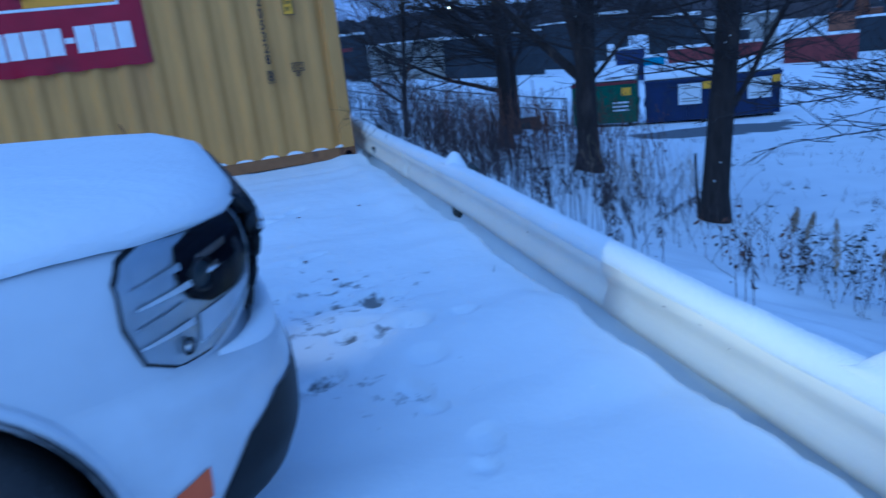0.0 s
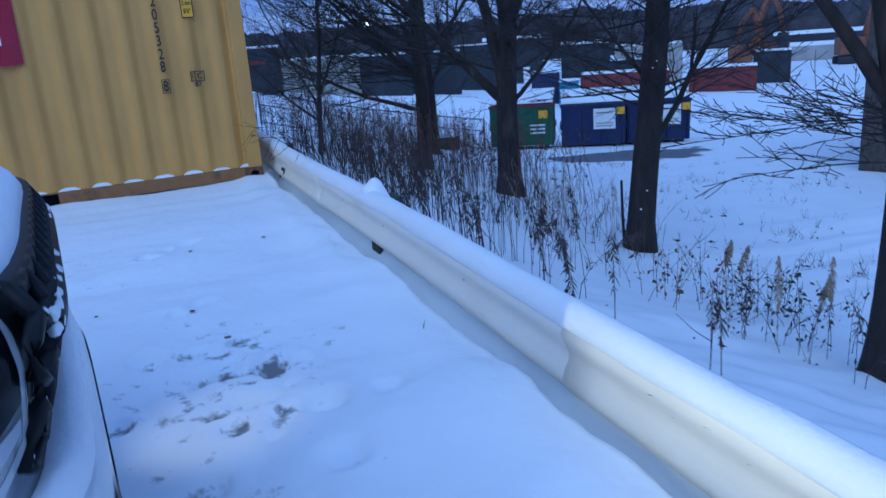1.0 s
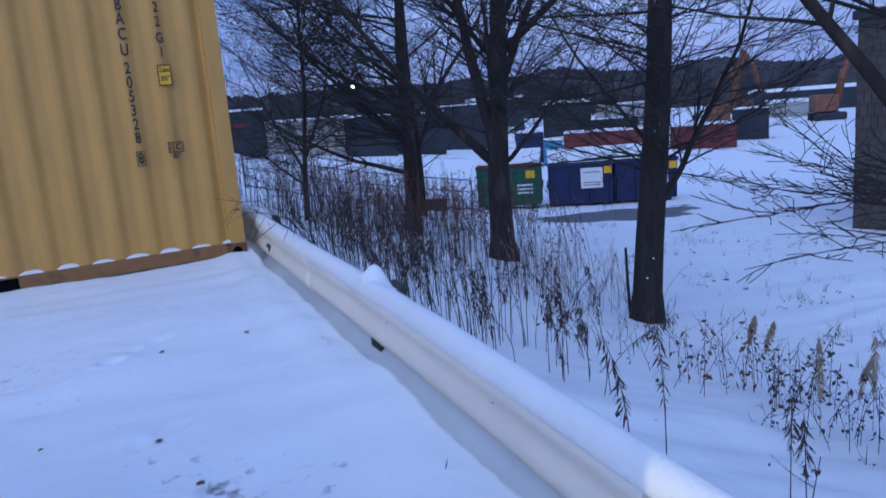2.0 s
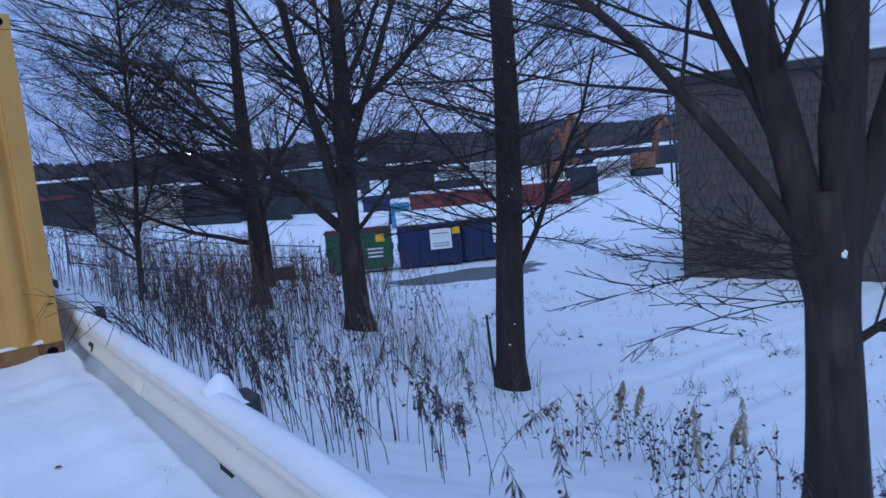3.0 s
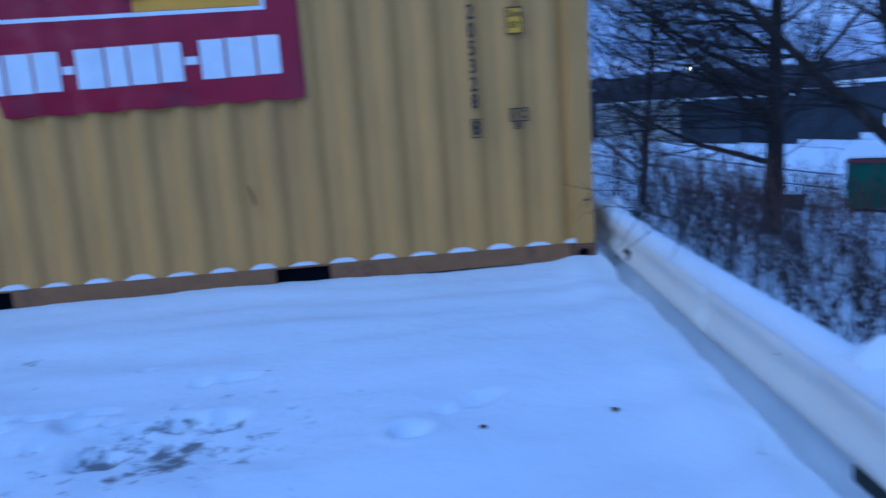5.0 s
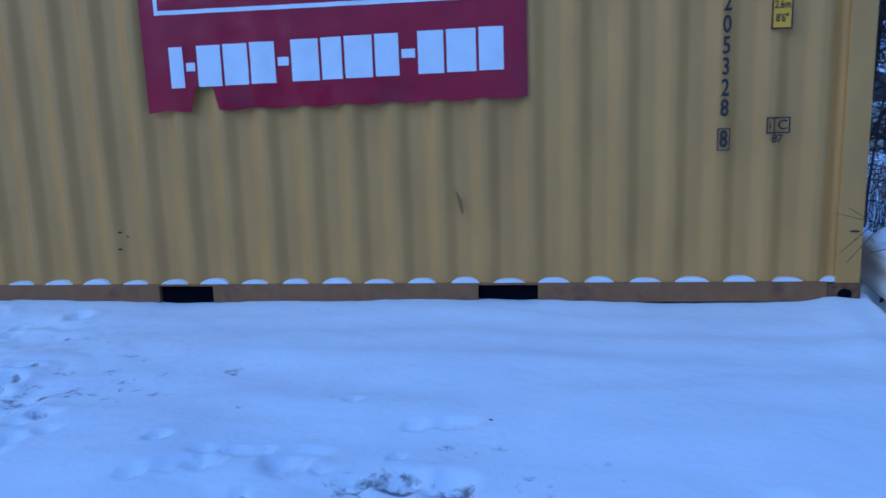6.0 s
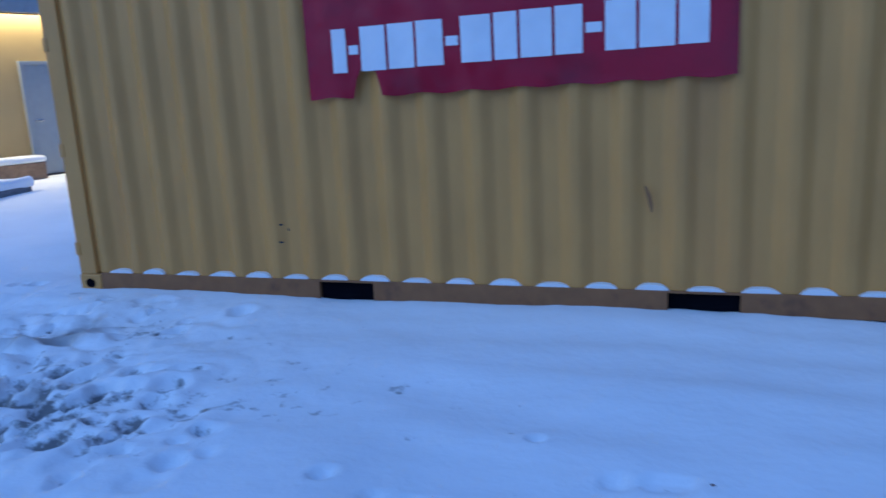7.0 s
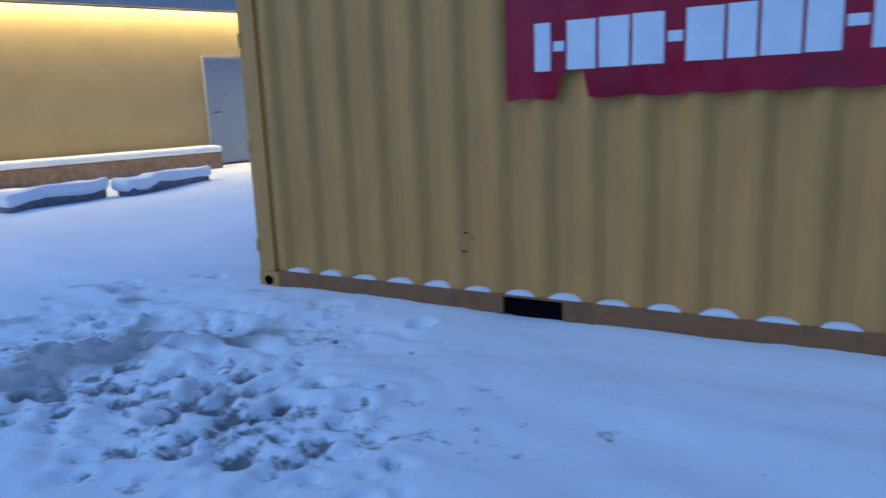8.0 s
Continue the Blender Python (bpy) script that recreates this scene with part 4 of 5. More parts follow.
# ---- trees ----
def grow(tubes, rng, base, way, length, radius, level, spread, kids, limit, lift=0.0):
    """Adds a smoothly curving branch and its alternating side twigs."""
    p, d = Vector(base), Vector(way).normalized()
    pts, rad = [p.copy()], [radius]
    n = max(4, int(length / 0.24))
    curl = Vector((rng.gauss(0, 0.35), rng.gauss(0, 0.35), rng.gauss(lift, 0.22))) / n
    for i in range(n):
        d = (d + curl + Vector((rng.gauss(0, 0.045), rng.gauss(0, 0.045), rng.gauss(0, 0.04)))).normalized()
        p = p + d * length / n
        pts.append(p.copy())
        rad.append(max(0.003, radius * (1 - 0.8 * (i + 1) / n)))
    tubes.add(pts, rad, 9 if radius > 0.07 else 5 if radius > 0.018 else 4 if radius > 0.008 else 3)
    if level >= limit:
        return
    flip = rng.choice((-1, 1))
    for k in range(kids[level]):
        at = 0.2 + 0.78 * (k + rng.random()) / kids[level]
        i = min(int(at * n), n - 1)
        axis = (pts[i + 1] - pts[i]).normalized()
        side = axis.cross(Vector((rng.gauss(0, 0.35), rng.gauss(0, 0.35), 1))).normalized() * flip
        side = (side + Vector((0, 0, rng.gauss(0.15, 0.4)))).normalized()
        flip = -flip
        a = spread * rng.uniform(0.7, 1.35)
        grow(tubes, rng, pts[i], axis * math.cos(a) + side * math.sin(a), length * (1.05 - at * 0.6) * rng.uniform(0.3, 0.55), max(0.0042, rad[i] * rng.uniform(0.4, 0.6)), level + 1, spread, kids, limit, lift * 0.6)


def tree(at, trunk_r, lean, limbs, sweeps, label, seed, kids=(13, 6), height=9.0, trunk_top=0.25, twigs=5.0, flecks=0, facing=None):
    """limbs: (height on the trunk, compass degrees, climb degrees, length, radius, bend of the climb); sweeps: count, lowest and highest start, climbs, lengths, radii of the long thin side branches; facing: the middle and spread of their compass degrees."""
    rng = random.Random(seed)
    x, y = at
    z = ground_height(x, y) - 0.15
    t = thing("tree", pose(x, y, z), label, "tree", "bare trees on the slope")
    trunk, crown = Tubes(), Tubes()
    pts, rad = [], []
    n = 16
    for i in range(n + 1):
        h = height * i / n
        flare = 1 + 0.4 * math.exp(-h / 0.22)
        pts.append(Vector((lean[0] * h + 0.05 * math.sin(h * 1.1 + seed), lean[1] * h + 0.05 * math.cos(h * 0.9 + seed), h)))
        rad.append(trunk_r * flare * (1 - (1 - trunk_top) * min(1, h / height)))
    trunk.add(pts, rad, 18)
    trunk.build("trunk", BARK, t)

    def along(h):
        i = min(int(h / height * n), n - 1)
        return pts[i] + (pts[i + 1] - pts[i]) * (h / height * n - i)

    for h, az, climb, length, radius, bend in limbs:
        a, c = radians(az), radians(climb)
        limb = Tubes()
        stem = []
        p, d = along(h), Vector((math.cos(a) * math.cos(c), math.sin(a) * math.cos(c), math.sin(c)))
        m = max(6, int(length / 0.35))
        for i in range(m + 1):
            stem.append(p.copy())
            now = c + radians(bend) * i / m + rng.gauss(0, 0.05)
            turn = a + 0.12 * math.sin(i * 1.3 + seed)
            d = Vector((math.cos(turn) * math.cos(now), math.sin(turn) * math.cos(now), math.sin(now)))
            p = p + d * length / m
        rr = [radius * (1 - 0.72 * i / m) for i in range(m + 1)]
        limb.add(stem, rr, 10)
        limb.build("limb", BARK, t)
        for k in range(int(length * twigs)):
            i = rng.randint(max(1, m // 4), m)
            axis = (stem[i] - stem[i - 1]).normalized()
            side = axis.cross(Vector((rng.gauss(0, 1), rng.gauss(0, 1), rng.gauss(0, 0.6)))).normalized()
            grow(crown, rng, stem[i], axis * 0.7 + side * 0.7, rng.uniform(0.8, 2.0), min(0.02, rr[i] * 0.4), 1, 0.65, (0, *kids), 2, 0.15)
    count, h0, h1, climbs, lengths, radii = sweeps
    for k in range(count):
        h = rng.uniform(h0, h1)
        a, c = rng.uniform(0, 2 * math.pi) if facing is None or rng.random() < 0.25 else radians(rng.gauss(*facing)), radians(rng.uniform(*climbs))
        grow(crown, rng, along(h), (math.cos(a) * math.cos(c), math.sin(a) * math.cos(c), math.sin(c)), rng.uniform(*lengths), rng.uniform(*radii), 0, 0.68, kids, 2, 0.12)
    # crumbs of snow caught on the bark's weather side
    bm = bmesh.new()
    for k in range(flecks):
        h, a = rng.uniform(0.7, min(4.5, height * 0.9)), radians(rng.gauss(235, 40))
        r = trunk_r * (1 - (1 - trunk_top) * h / height)
        at_ = along(h) + Vector((math.cos(a) * r, math.sin(a) * r, 0))
        size, squash = rng.choice((0.010, 0.013, 0.018, 0.030)), rng.uniform(0.6, 1.3)
        for vv in bmesh.ops.create_icosphere(bm, subdivisions=2, radius=1)["verts"]:
            c = vv.co.copy()
            vv.co = at_ + Vector((c.x, c.y, c.z * squash)) * size * (1 + 0.6 * noise.noise(c * 1.8 + Vector((k, h, 0))))
    if flecks:
        tagged(part("bark_snow", bm, SNOW, t, "crumbs of snow on the bark"), kind="stuff")
    else:
        bm.free()
    crown.build("crown", TWIG, t, "crown of fine bare twigs", smooth=False)
    return t


tree((6.23, 5.13), 0.245, (0.03, -0.022), [(2.1, 139, 77, 6.5, 0.13, 4), (4.0, -41, 38, 4.6, 0.085, 14), (3.3, -41, 66, 5.0, 0.085, 8), (1.9, -41, 42, 2.8, 0.05, 30), (1.95, 139, 44, 4.8, 0.105, 12), (2.6, 230, 58, 4.0, 0.06, 10), (3.0, 50, 60, 4.5, 0.07, 10), (3.9, 139, 52, 3.8, 0.06, 10), (4.6, -20, 60, 3.8, 0.06, 10)], (40, 2.4, 7.0, (0, 40), (2.0, 4.4), (0.014, 0.028)), "bare dark many-limbed tree on the snowy slope", 3)
tree((4.90, -0.09), 0.185, (0.033, -0.027), [(1.45, -41, 62, 3.0, 0.045, 12), (2.3, 139, 50, 2.2, 0.03, 15)], (58, 1.9, 6.0, (-6, 30), (1.6, 3.6), (0.010, 0.02)), "bare tree with a straight dark trunk", 5, trunk_top=0.45, flecks=6)
tree((3.06, -4.46), 0.205, (0.0, 0.0), [(1.6, 110, 75, 5.6, 0.125, 2), (1.3, -70, 87, 6.0, 0.152, 0), (1.7, -68, 73, 5.0, 0.095, 4), (1.8, 112, 60, 3.6, 0.055, -22), (2.0, 100, 66, 4.2, 0.05, 6), (1.35, -70, 35, 1.6, 0.03, 10)], (10, 1.7, 2.1, (-2, 16), (1.0, 2.2), (0.005, 0.008)), "bare forked tree with mossy bark", 8, height=2.35, trunk_top=0.60, twigs=2.0, flecks=4, facing=(122, 26), kids=(8, 4))
tree((6.6, 9.6), 0.2, (0.02, -0.012), [(1.6, 145, 14, 4.6, 0.06, 26), (2.4, 139, 40, 4.8, 0.075, 14), (2.8, -41, 45, 4.0, 0.06, 14), (3.2, 160, 28, 4.6, 0.06, 22), (3.8, 120, 34, 4.6, 0.06, 22)], (75, 1.7, 8.0, (2, 34), (2.8, 5.4), (0.016, 0.032)), "bare dark tree behind the weeds", 13, facing=(145, 45))
tree((3.3, 7.8), 0.03, (0.05, -0.012), [], (9, 0.5, 2.6, (10, 55), (0.8, 1.6), (0.006, 0.010)), "thin bare sapling beside the container", 17, height=3.0)
tree((4.6, 11.5), 0.07, (0.06, 0.0), [(1.2, 120, 55, 3.6, 0.04, 10), (1.5, -60, 60, 3.6, 0.04, 10), (0.9, 170, 40, 3.0, 0.035, 20)], (64, 1.0, 7.0, (5, 50), (2.2, 4.4), (0.014, 0.026)), "bare dark tree below the container", 23, height=8)
tree((9.5, 14.5), 0.16, (-0.02, 0.0), [(2.0, 100, 60, 4, 0.07, 10), (2.2, -60, 60, 4, 0.07, 10)], (26, 1.5, 8, (5, 40), (2.4, 4.6), (0.014, 0.026)), "bare dark tree further down the slope", 19)

# dead stem leaning beside the straight trunk
stake = Tubes()
sx, sy = 4.72, 0.05
stake.add([(sx, sy, ground_height(sx, sy) - 0.1), (sx - 0.02, sy + 0.03, ground_height(sx, sy) + 0.45), (sx - 0.03, sy + 0.04, ground_height(sx, sy) + 0.92)], [0.022, 0.02, 0.017], 8)
tagged(stake.build("stake", BARK), "dark wooden stake beside the straight trunk", "stake")


# ---- dry weeds along the slope ----
def weeds(name, label, count, region, height, lean, mat, plume, leaves, leaf_size, seed, share=0.55, thick=0.0034):
    """Curved dried stems; a share of them carries a drooping feathered plume, the rest a few side twigs and withered leaves."""
    rng = random.Random(seed)
    t = Tubes()
    wind = rng.uniform(0, 2 * math.pi)
    for _ in range(count):
        x, y = region(rng)
        z = ground_height(x, y) - 0.03
        h = rng.uniform(*height)
        a, l = rng.gauss(wind, 1.3), abs(rng.gauss(0, lean))
        dx, dy = math.cos(a), math.sin(a)
        bend = rng.uniform(0.2, 1.6)
        pts = [Vector((x + dx * h * l * u ** (1 + bend), y + dy * h * l * u ** (1 + bend), z + h * (u - 0.15 * l * u * u))) for u in (0, 0.2, 0.4, 0.6, 0.8, 1)]
        t.add(pts, [thick * (1 - 0.11 * i) for i in range(6)], 3)

        def on(u):
            i = min(4, int(u * 5))
            return pts[i].lerp(pts[i + 1], u * 5 - i)

        if rng.random() < share:
            low = rng.uniform(0.42, 0.66)
            for k in range(rng.randint(plume // 2, plume)):
                u = rng.uniform(low, 1.0)
                r = 0.010 + 0.034 * math.sin(math.pi * min(1, (1.04 - u) / (1.04 - low)))
                b, w = on(u), rng.uniform(0, 2 * math.pi)
                t.blade(b, b + Vector((math.cos(w) * r, math.sin(w) * r, rng.uniform(-0.085, -0.015))), rng.uniform(0.004, 0.010))
        else:
            for _ in range(rng.randint(1, 4)):
                b = on(rng.uniform(0.45, 0.98))
                e = b + Vector((rng.gauss(0, 0.06), rng.gauss(0, 0.06), rng.uniform(0.05, 0.18)))
                t.add([b, b.lerp(e, 0.5) + Vector((0, 0, -0.01)), e], [0.0022, 0.0017, 0.001], 3)
        for _ in range(leaves):
            b = on(rng.uniform(0.25, 0.98)) + Vector((rng.gauss(0, 0.03), rng.gauss(0, 0.03), 0))
            t.blade(b, b + Vector((rng.gauss(0, 0.6), rng.gauss(0, 0.6), rng.uniform(-1.0, 0.1))) * leaf_size, leaf_size * rng.uniform(0.35, 0.7))
    return tagged(t.build(name, mat, smooth=False), label, "dry weeds", kind="stuff")


def patch(cx, cy, sx, sy):
    clumps = []

    def pick(rng):
        while True:
            if len(clumps) < 4 or rng.random() < 0.22:
                clumps.append((rng.gauss(cx, sx), rng.gauss(cy, sy)))
            hx, hy = rng.choice(clumps)
            x, y = rng.gauss(hx, 0.2), rng.gauss(hy, 0.2)
            if beyond(x, y) > 0.45:
                return x, y
    return pick


weeds("dry_weeds", "dense dark brown dried weed stalks behind the guardrail", 85, patch(1.0, -0.8, 0.3, 0.95), (0.5, 1.0), 0.24, WEED, 60, 0, 0.04, 1, 0.25)
weeds("dry_weeds", "dark drooping dried plumes behind the guardrail", 75, patch(0.85, -2.1, 0.26, 0.6), (0.45, 0.85), 0.35, WEED, 80, 0, 0.04, 11, 0.45)
weeds("dry_weeds", "dense tall dried stalks beside the guardrail", 70, patch(1.8, 0.7, 0.6, 0.9), (0.6, 1.15), 0.22, WEED, 50, 0, 0.04, 41, 0.25)
weeds("dry_weeds", "brown dried stalks and brush below the container", 110, patch(2.9, 3.2, 1.0, 1.4), (0.5, 1.3), 0.26, WEED, 50, 1, 0.05, 2, 0.3, 0.0042)
weeds("dry_weeds", "dark stalks crowded at the many-limbed tree's foot", 90, patch(4.3, 2.9, 0.8, 0.7), (0.4, 1.0), 0.3, WEED, 50, 1, 0.05, 42, 0.35, 0.004)
weeds("dry_grass", "thin pale dried grass stems standing in snow", 70, patch(5.4, 1.9, 0.45, 0.45), (0.5, 1.0), 0.3, WEED_PALE, 26, 0, 0.04, 3, 0.3)
weeds("dry_grass", "thin dried stems beside the straight trunk", 60, patch(4.2, 0.8, 0.7, 0.7), (0.3, 0.8), 0.45, WEED, 14, 1, 0.04, 43, 0.2)
weeds("dry_weeds", "withered leafy stalks below the guardrail", 22, patch(3.4, -3.3, 0.45, 0.35), (0.3, 0.7), 0.5, WEED_LEAF, 16, 9, 0.05, 4, 0.2)
weeds("dry_weeds", "russet leaves hanging on thin stalks", 12, patch(3.3, -2.6, 0.25, 0.2), (0.4, 0.75), 0.3, WEED_RUSSET, 10, 8, 0.055, 44, 0.1)
weeds("dry_weeds", "withered stalks at the tree's foot", 26, patch(2.7, -4.1, 0.35, 0.3), (0.35, 0.75), 0.4, WEED, 30, 6, 0.045, 5, 0.4)
weeds("seed_plumes", "pale feathery seed heads on tall stems", 5, patch(3.25, -3.5, 0.3, 0.22), (0.6, 0.9), 0.12, WEED_PALE, 320, 3, 0.05, 6, 1.0)
weeds("russet_brush", "russet tangled brush lower down the slope", 300, patch(5.2, 8.0, 1.3, 1.7), (0.8, 1.9), 0.3, WEED_RUSSET, 60, 3, 0.06, 7, 0.6, 0.005)
weeds("dry_weeds", "lone dark drooping plumes on the open slope", 9, patch(1.25, -2.7, 0.22, 0.3), (0.5, 0.85), 0.5, WEED, 110, 1, 0.05, 31, 1.0)
weeds("dry_grass", "sparse thin stems on the open slope", 34, patch(3.6, -2.0, 0.8, 0.6), (0.25, 0.75), 0.4, WEED, 6, 2, 0.035, 9, 0.1)
weeds("russet_brush", "russet leaves clinging to brush behind the tree", 150, patch(7.4, 8.4, 0.9, 0.9), (0.8, 1.7), 0.3, WEED_RUSSET, 70, 4, 0.07, 10, 0.7, 0.005)
weeds("dry_weeds", "few dark dried plumes close to the guardrail", 5, patch(0.6, -5.05, 0.05, 0.16), (0.45, 0.7), 0.2, WEED, 60, 2, 0.04, 12, 0.8)
weeds("dry_brush", "tangled thin brush beyond the container's end", 150, patch(3.0, 8.5, 1.0, 2.2), (0.8, 1.9), 0.4, WEED, 30, 1, 0.05, 14, 0.3, 0.005)
weeds("dry_brush", "grey-brown brush along the fence", 160, patch(8.5, 16.5, 3.0, 2.0), (0.7, 1.6), 0.35, WEED, 30, 1, 0.06, 15, 0.4, 0.006)

weeds("dry_brush", "dark tangled brush before the fence", 170, patch(6.2, 12.0, 1.7, 1.4), (0.7, 1.6), 0.35, WEED, 40, 2, 0.06, 51, 0.45, 0.006)

weeds("snow_flecks", "small twigs and stems poking out of the snow", 240, patch(6.0, -0.5, 2.6, 3.0), (0.04, 0.12), 0.9, WEED, 2, 2, 0.045, 21, 0.1)
weeds("snow_flecks", "dark tufts poking out of the lower lot's snow", 700, patch(11.0, 4.0, 4.5, 4.5), (0.02, 0.06), 1.4, WEED, 3, 3, 0.08, 22, 0.1)


def bare_shrub(at, stems, label, seed):
    """Arching thin twigs that reach over the guardrail."""
    rng = random.Random(seed)
    x, y = at
    z = ground_height(x, y)
    t = Tubes()
    for _ in range(stems):
        a = rng.uniform(2.6, 4.2)
        l = rng.uniform(0.45, 0.8)
        pts = [Vector((x, y, z)) + Vector((math.cos(a) * l * u, math.sin(a) * l * u, 0.62 * math.sin(u * 2.1) * rng.uniform(0.9, 1.1))) for u in (0, 0.3, 0.6, 0.85, 1.05)]
        t.add(pts, [0.005, 0.004, 0.003, 0.0022, 0.0015], 4)
        for k in (2, 3):
            t.add([pts[k], pts[k] + Vector((rng.gauss(-0.08, 0.06), rng.gauss(0, 0.1), rng.uniform(-0.02, 0.08)))], [0.0025, 0.001], 3)
    tagged(t.build("bare_shrub", TWIG), label, "shrub")


bare_shrub((0.42, -0.75), 7, "bare arching twigs reaching over the guardrail", 5)
bare_shrub((0.35, -1.35), 4, "bare arching twigs reaching over the guardrail", 6)


def sprout(x, y, n, seed):
    rng = random.Random(seed)
    t = Tubes()
    z = ground_height(x, y) - 0.09
    for _ in range(n):
        t.blade((x, y, z), (x + rng.gauss(-0.03, 0.03), y + rng.gauss(0, 0.03), z + rng.uniform(0.06, 0.16)), 0.008)
    tagged(t.build("grass_tuft", WEED_LEAF, smooth=False), "small dead grass tuft at the guardrail's foot", "grass")


for k, (x, y) in enumerate(((-0.36, -2.95), (-0.41, -3.12), (-0.17, -1.35), (-0.14, -1.15), (-0.62, -4.6))):
    sprout(x, y, 6, k)


def dead_leaf(x, y, size, seed):
    """A curled leaf lying on the snow."""
    rng = random.Random(seed)
    v, f = [], []
    for i in range(6):
        u = i / 5
        w = size * 0.28 * math.sin(math.pi * (0.08 + 0.84 * u))
        for k in (-1, 0, 1):
            v.append((0.55 * size * (u - 0.5), k * w, size * (0.12 * (u - 0.5) ** 2 + 0.05 * abs(k)) + 0.002))
    for i in range(5):
        for k in (0, 1):
            a = i * 3 + k
            f.append((a, a + 3, a + 4, a + 1))
    ob = sheet("dead_leaf", v, f, WEED_RUSSET, smooth=True)
    ob.matrix_basis = pose(x, y, ground_height(x, y) + 0.012, 0, 0, rng.uniform(0, 360))
    tagged(ob, "curled brown dead leaf lying on the snow", "leaf", "dead leaves on the snow")


for k, (x, y, c) in enumerate(((-0.70, -2.51, 0.055), (-1.17, -2.54, 0.05), (-2.0, -1.73, 0.03), (-1.38, -3.74, 0.05), (-1.78, -3.51, 0.04), (-1.32, -4.2, 0.06))):
    dead_leaf(x, y, c, k)

# ---- waste containers ----
def dumpster(at, turn, width, depth, height, mat, label, lid_mat):
    x, y = at
    d = thing("dumpster", pose(x, y, ground_height(x, y), 0, 0, turn), label, "dumpster", "waste containers in the lower lot")
    h0 = height * 0.82
    bm = prism([(-width / 2, 0, 0.12), (-width / 2, depth, 0.12), (-width / 2, depth, height), (-width / 2, 0.12, h0), (-width / 2, -0.12, h0)], (width, 0, 0))
    part("body", bm, mat, d)
    for k in (-0.46, -0.15, 0.15, 0.46):
        part("rib", box(k * width - 0.03, k * width + 0.03, -0.16, -0.05, 0.15, h0 - 0.02), mat, d)
    part("rim", box(-width / 2 - 0.03, width / 2 + 0.03, -0.18, -0.06, h0 - 0.08, h0 + 0.02), lid_mat, d)
    for s in (-1, 1):
        part("fork_sleeve", box(s * width / 2 - 0.06, s * width / 2 + 0.06, 0.15, depth - 0.2, 0.75, 0.95), mat, d)
        part("foot", box(s * width * 0.38 - 0.08, s * width * 0.38 + 0.08, 0.0, depth, 0.0, 0.12), BLACK_PAINT, d)
    for s in (-1, 1):
        lid = prism([(s * width / 4 - width / 4 + 0.02, -0.05, h0 + 0.01), (s * width / 4 - width / 4 + 0.02, depth, height + 0.02), (s * width / 4 - width / 4 + 0.02, depth, height + 0.07), (s * width / 4 - width / 4 + 0.02, -0.05, h0 + 0.06)], (width / 2 - 0.04, 0, 0))
        part("lid", lid, BLACK_PAINT, d)
    bm = prism([(-width / 2, -0.02, h0 + 0.065), (-width / 2, depth, height + 0.075), (-width / 2, depth, height + 0.15), (-width / 2, 0.0, h0 + 0.13)], (width, 0, 0))
    part("lid_snow", bm, SNOW, d)
    return d


DUMP_TURN = 45
for (x, y), mat, lab in (((17.45, 15.95), NAVY, "navy blue steel dumpster with a white notice"), ((19.8, 14.8), NAVY, "navy blue steel dumpster with a white notice")):
    d = dumpster((x, y), -37 if x < 18 else -30, 2.5, 1.7, 2.1, mat, lab, NAVY)
    part("notice", box(0.0, 0.85, -0.172, -0.164, 0.75, 1.55), WHITE_LABEL, d, "white notice")
    for zz in (1.35, 0.95, 0.85):
        part("notice_line", box(0.1, 0.75, -0.178, -0.174, zz, zz + 0.05), FAR_GREY, d)
    part("sticker", box(0.9, 1.2, -0.172, -0.164, 1.3, 1.58), LABEL_YELLOW, d, "yellow sticker")
d = dumpster((15.0, 17.4), -40, 2.5, 1.7, 2.1, GREEN, "green steel dumpster with a red rim", RED)
part("sticker", box(0.7, 1.05, -0.172, -0.164, 1.2, 1.5), LABEL_YELLOW, d, "yellow sticker")
for zz in (0.9, 0.75, 0.6):
    part("lettering_bar", box(0.35, 0.95, -0.172, -0.164, zz, zz + 0.07), WHITE_LABEL, d)

# ---- dark clad building beyond the slope ----
bldg = thing("clad_building", pose(16.7, 4.45, 0, 0, 0, 10.5), "windowless building clad in grey-brown shingle boards", "building")
BW, BD, BZ0, BZ1 = 16.0, 12.0, -3.3, 2.45
part("wall", box(0.0, BD, -BW, 0.0, BZ0, BZ1), SHINGLE, bldg, "grey-brown clad wall")
part("roof_edge", box(-0.14, BD + 0.1, -BW - 0.1, 0.1, BZ1, BZ1 + 0.22, 0.02), DARK_TRIM, bldg, "dark roof edge")
part("roof_snow", box(-0.05, BD, -BW, 0.0, BZ1 + 0.22, BZ1 + 0.30, 0.03), SNOW, bldg)

# ---- long lit building behind the container ----
WALL_TURN = -18.0
hall = thing("lit_building", pose(-13.75, 6.97, 0.04, 0, 0, WALL_TURN), "long tan metal-clad building washed by warm eaves light", "building")
part("wall", box(-8.0, 0.0, -22.0, 14.0, -0.4, 2.95), TAN_WALL, hall, "tan metal wall washed with warm light")
part("roof", box(-8.2, 0.75, -22.2, 14.2, 3.12, 3.75, 0.02), FASCIA, hall, "blue-grey overhanging eaves")
part("soffit_return", box(0.60, 0.745, -22.2, 14.2, 2.90, 3.118), FASCIA, hall)
part("roof_snow", box(-8.1, 0.70, -22.1, 14.1, 3.752, 3.86, 0.04), SNOW, hall)
door = part("door", box(0.0, 0.05, 0.0, 0.95, 0.0, 2.05, 0.01), DOOR_GREY, hall, "grey steel door")
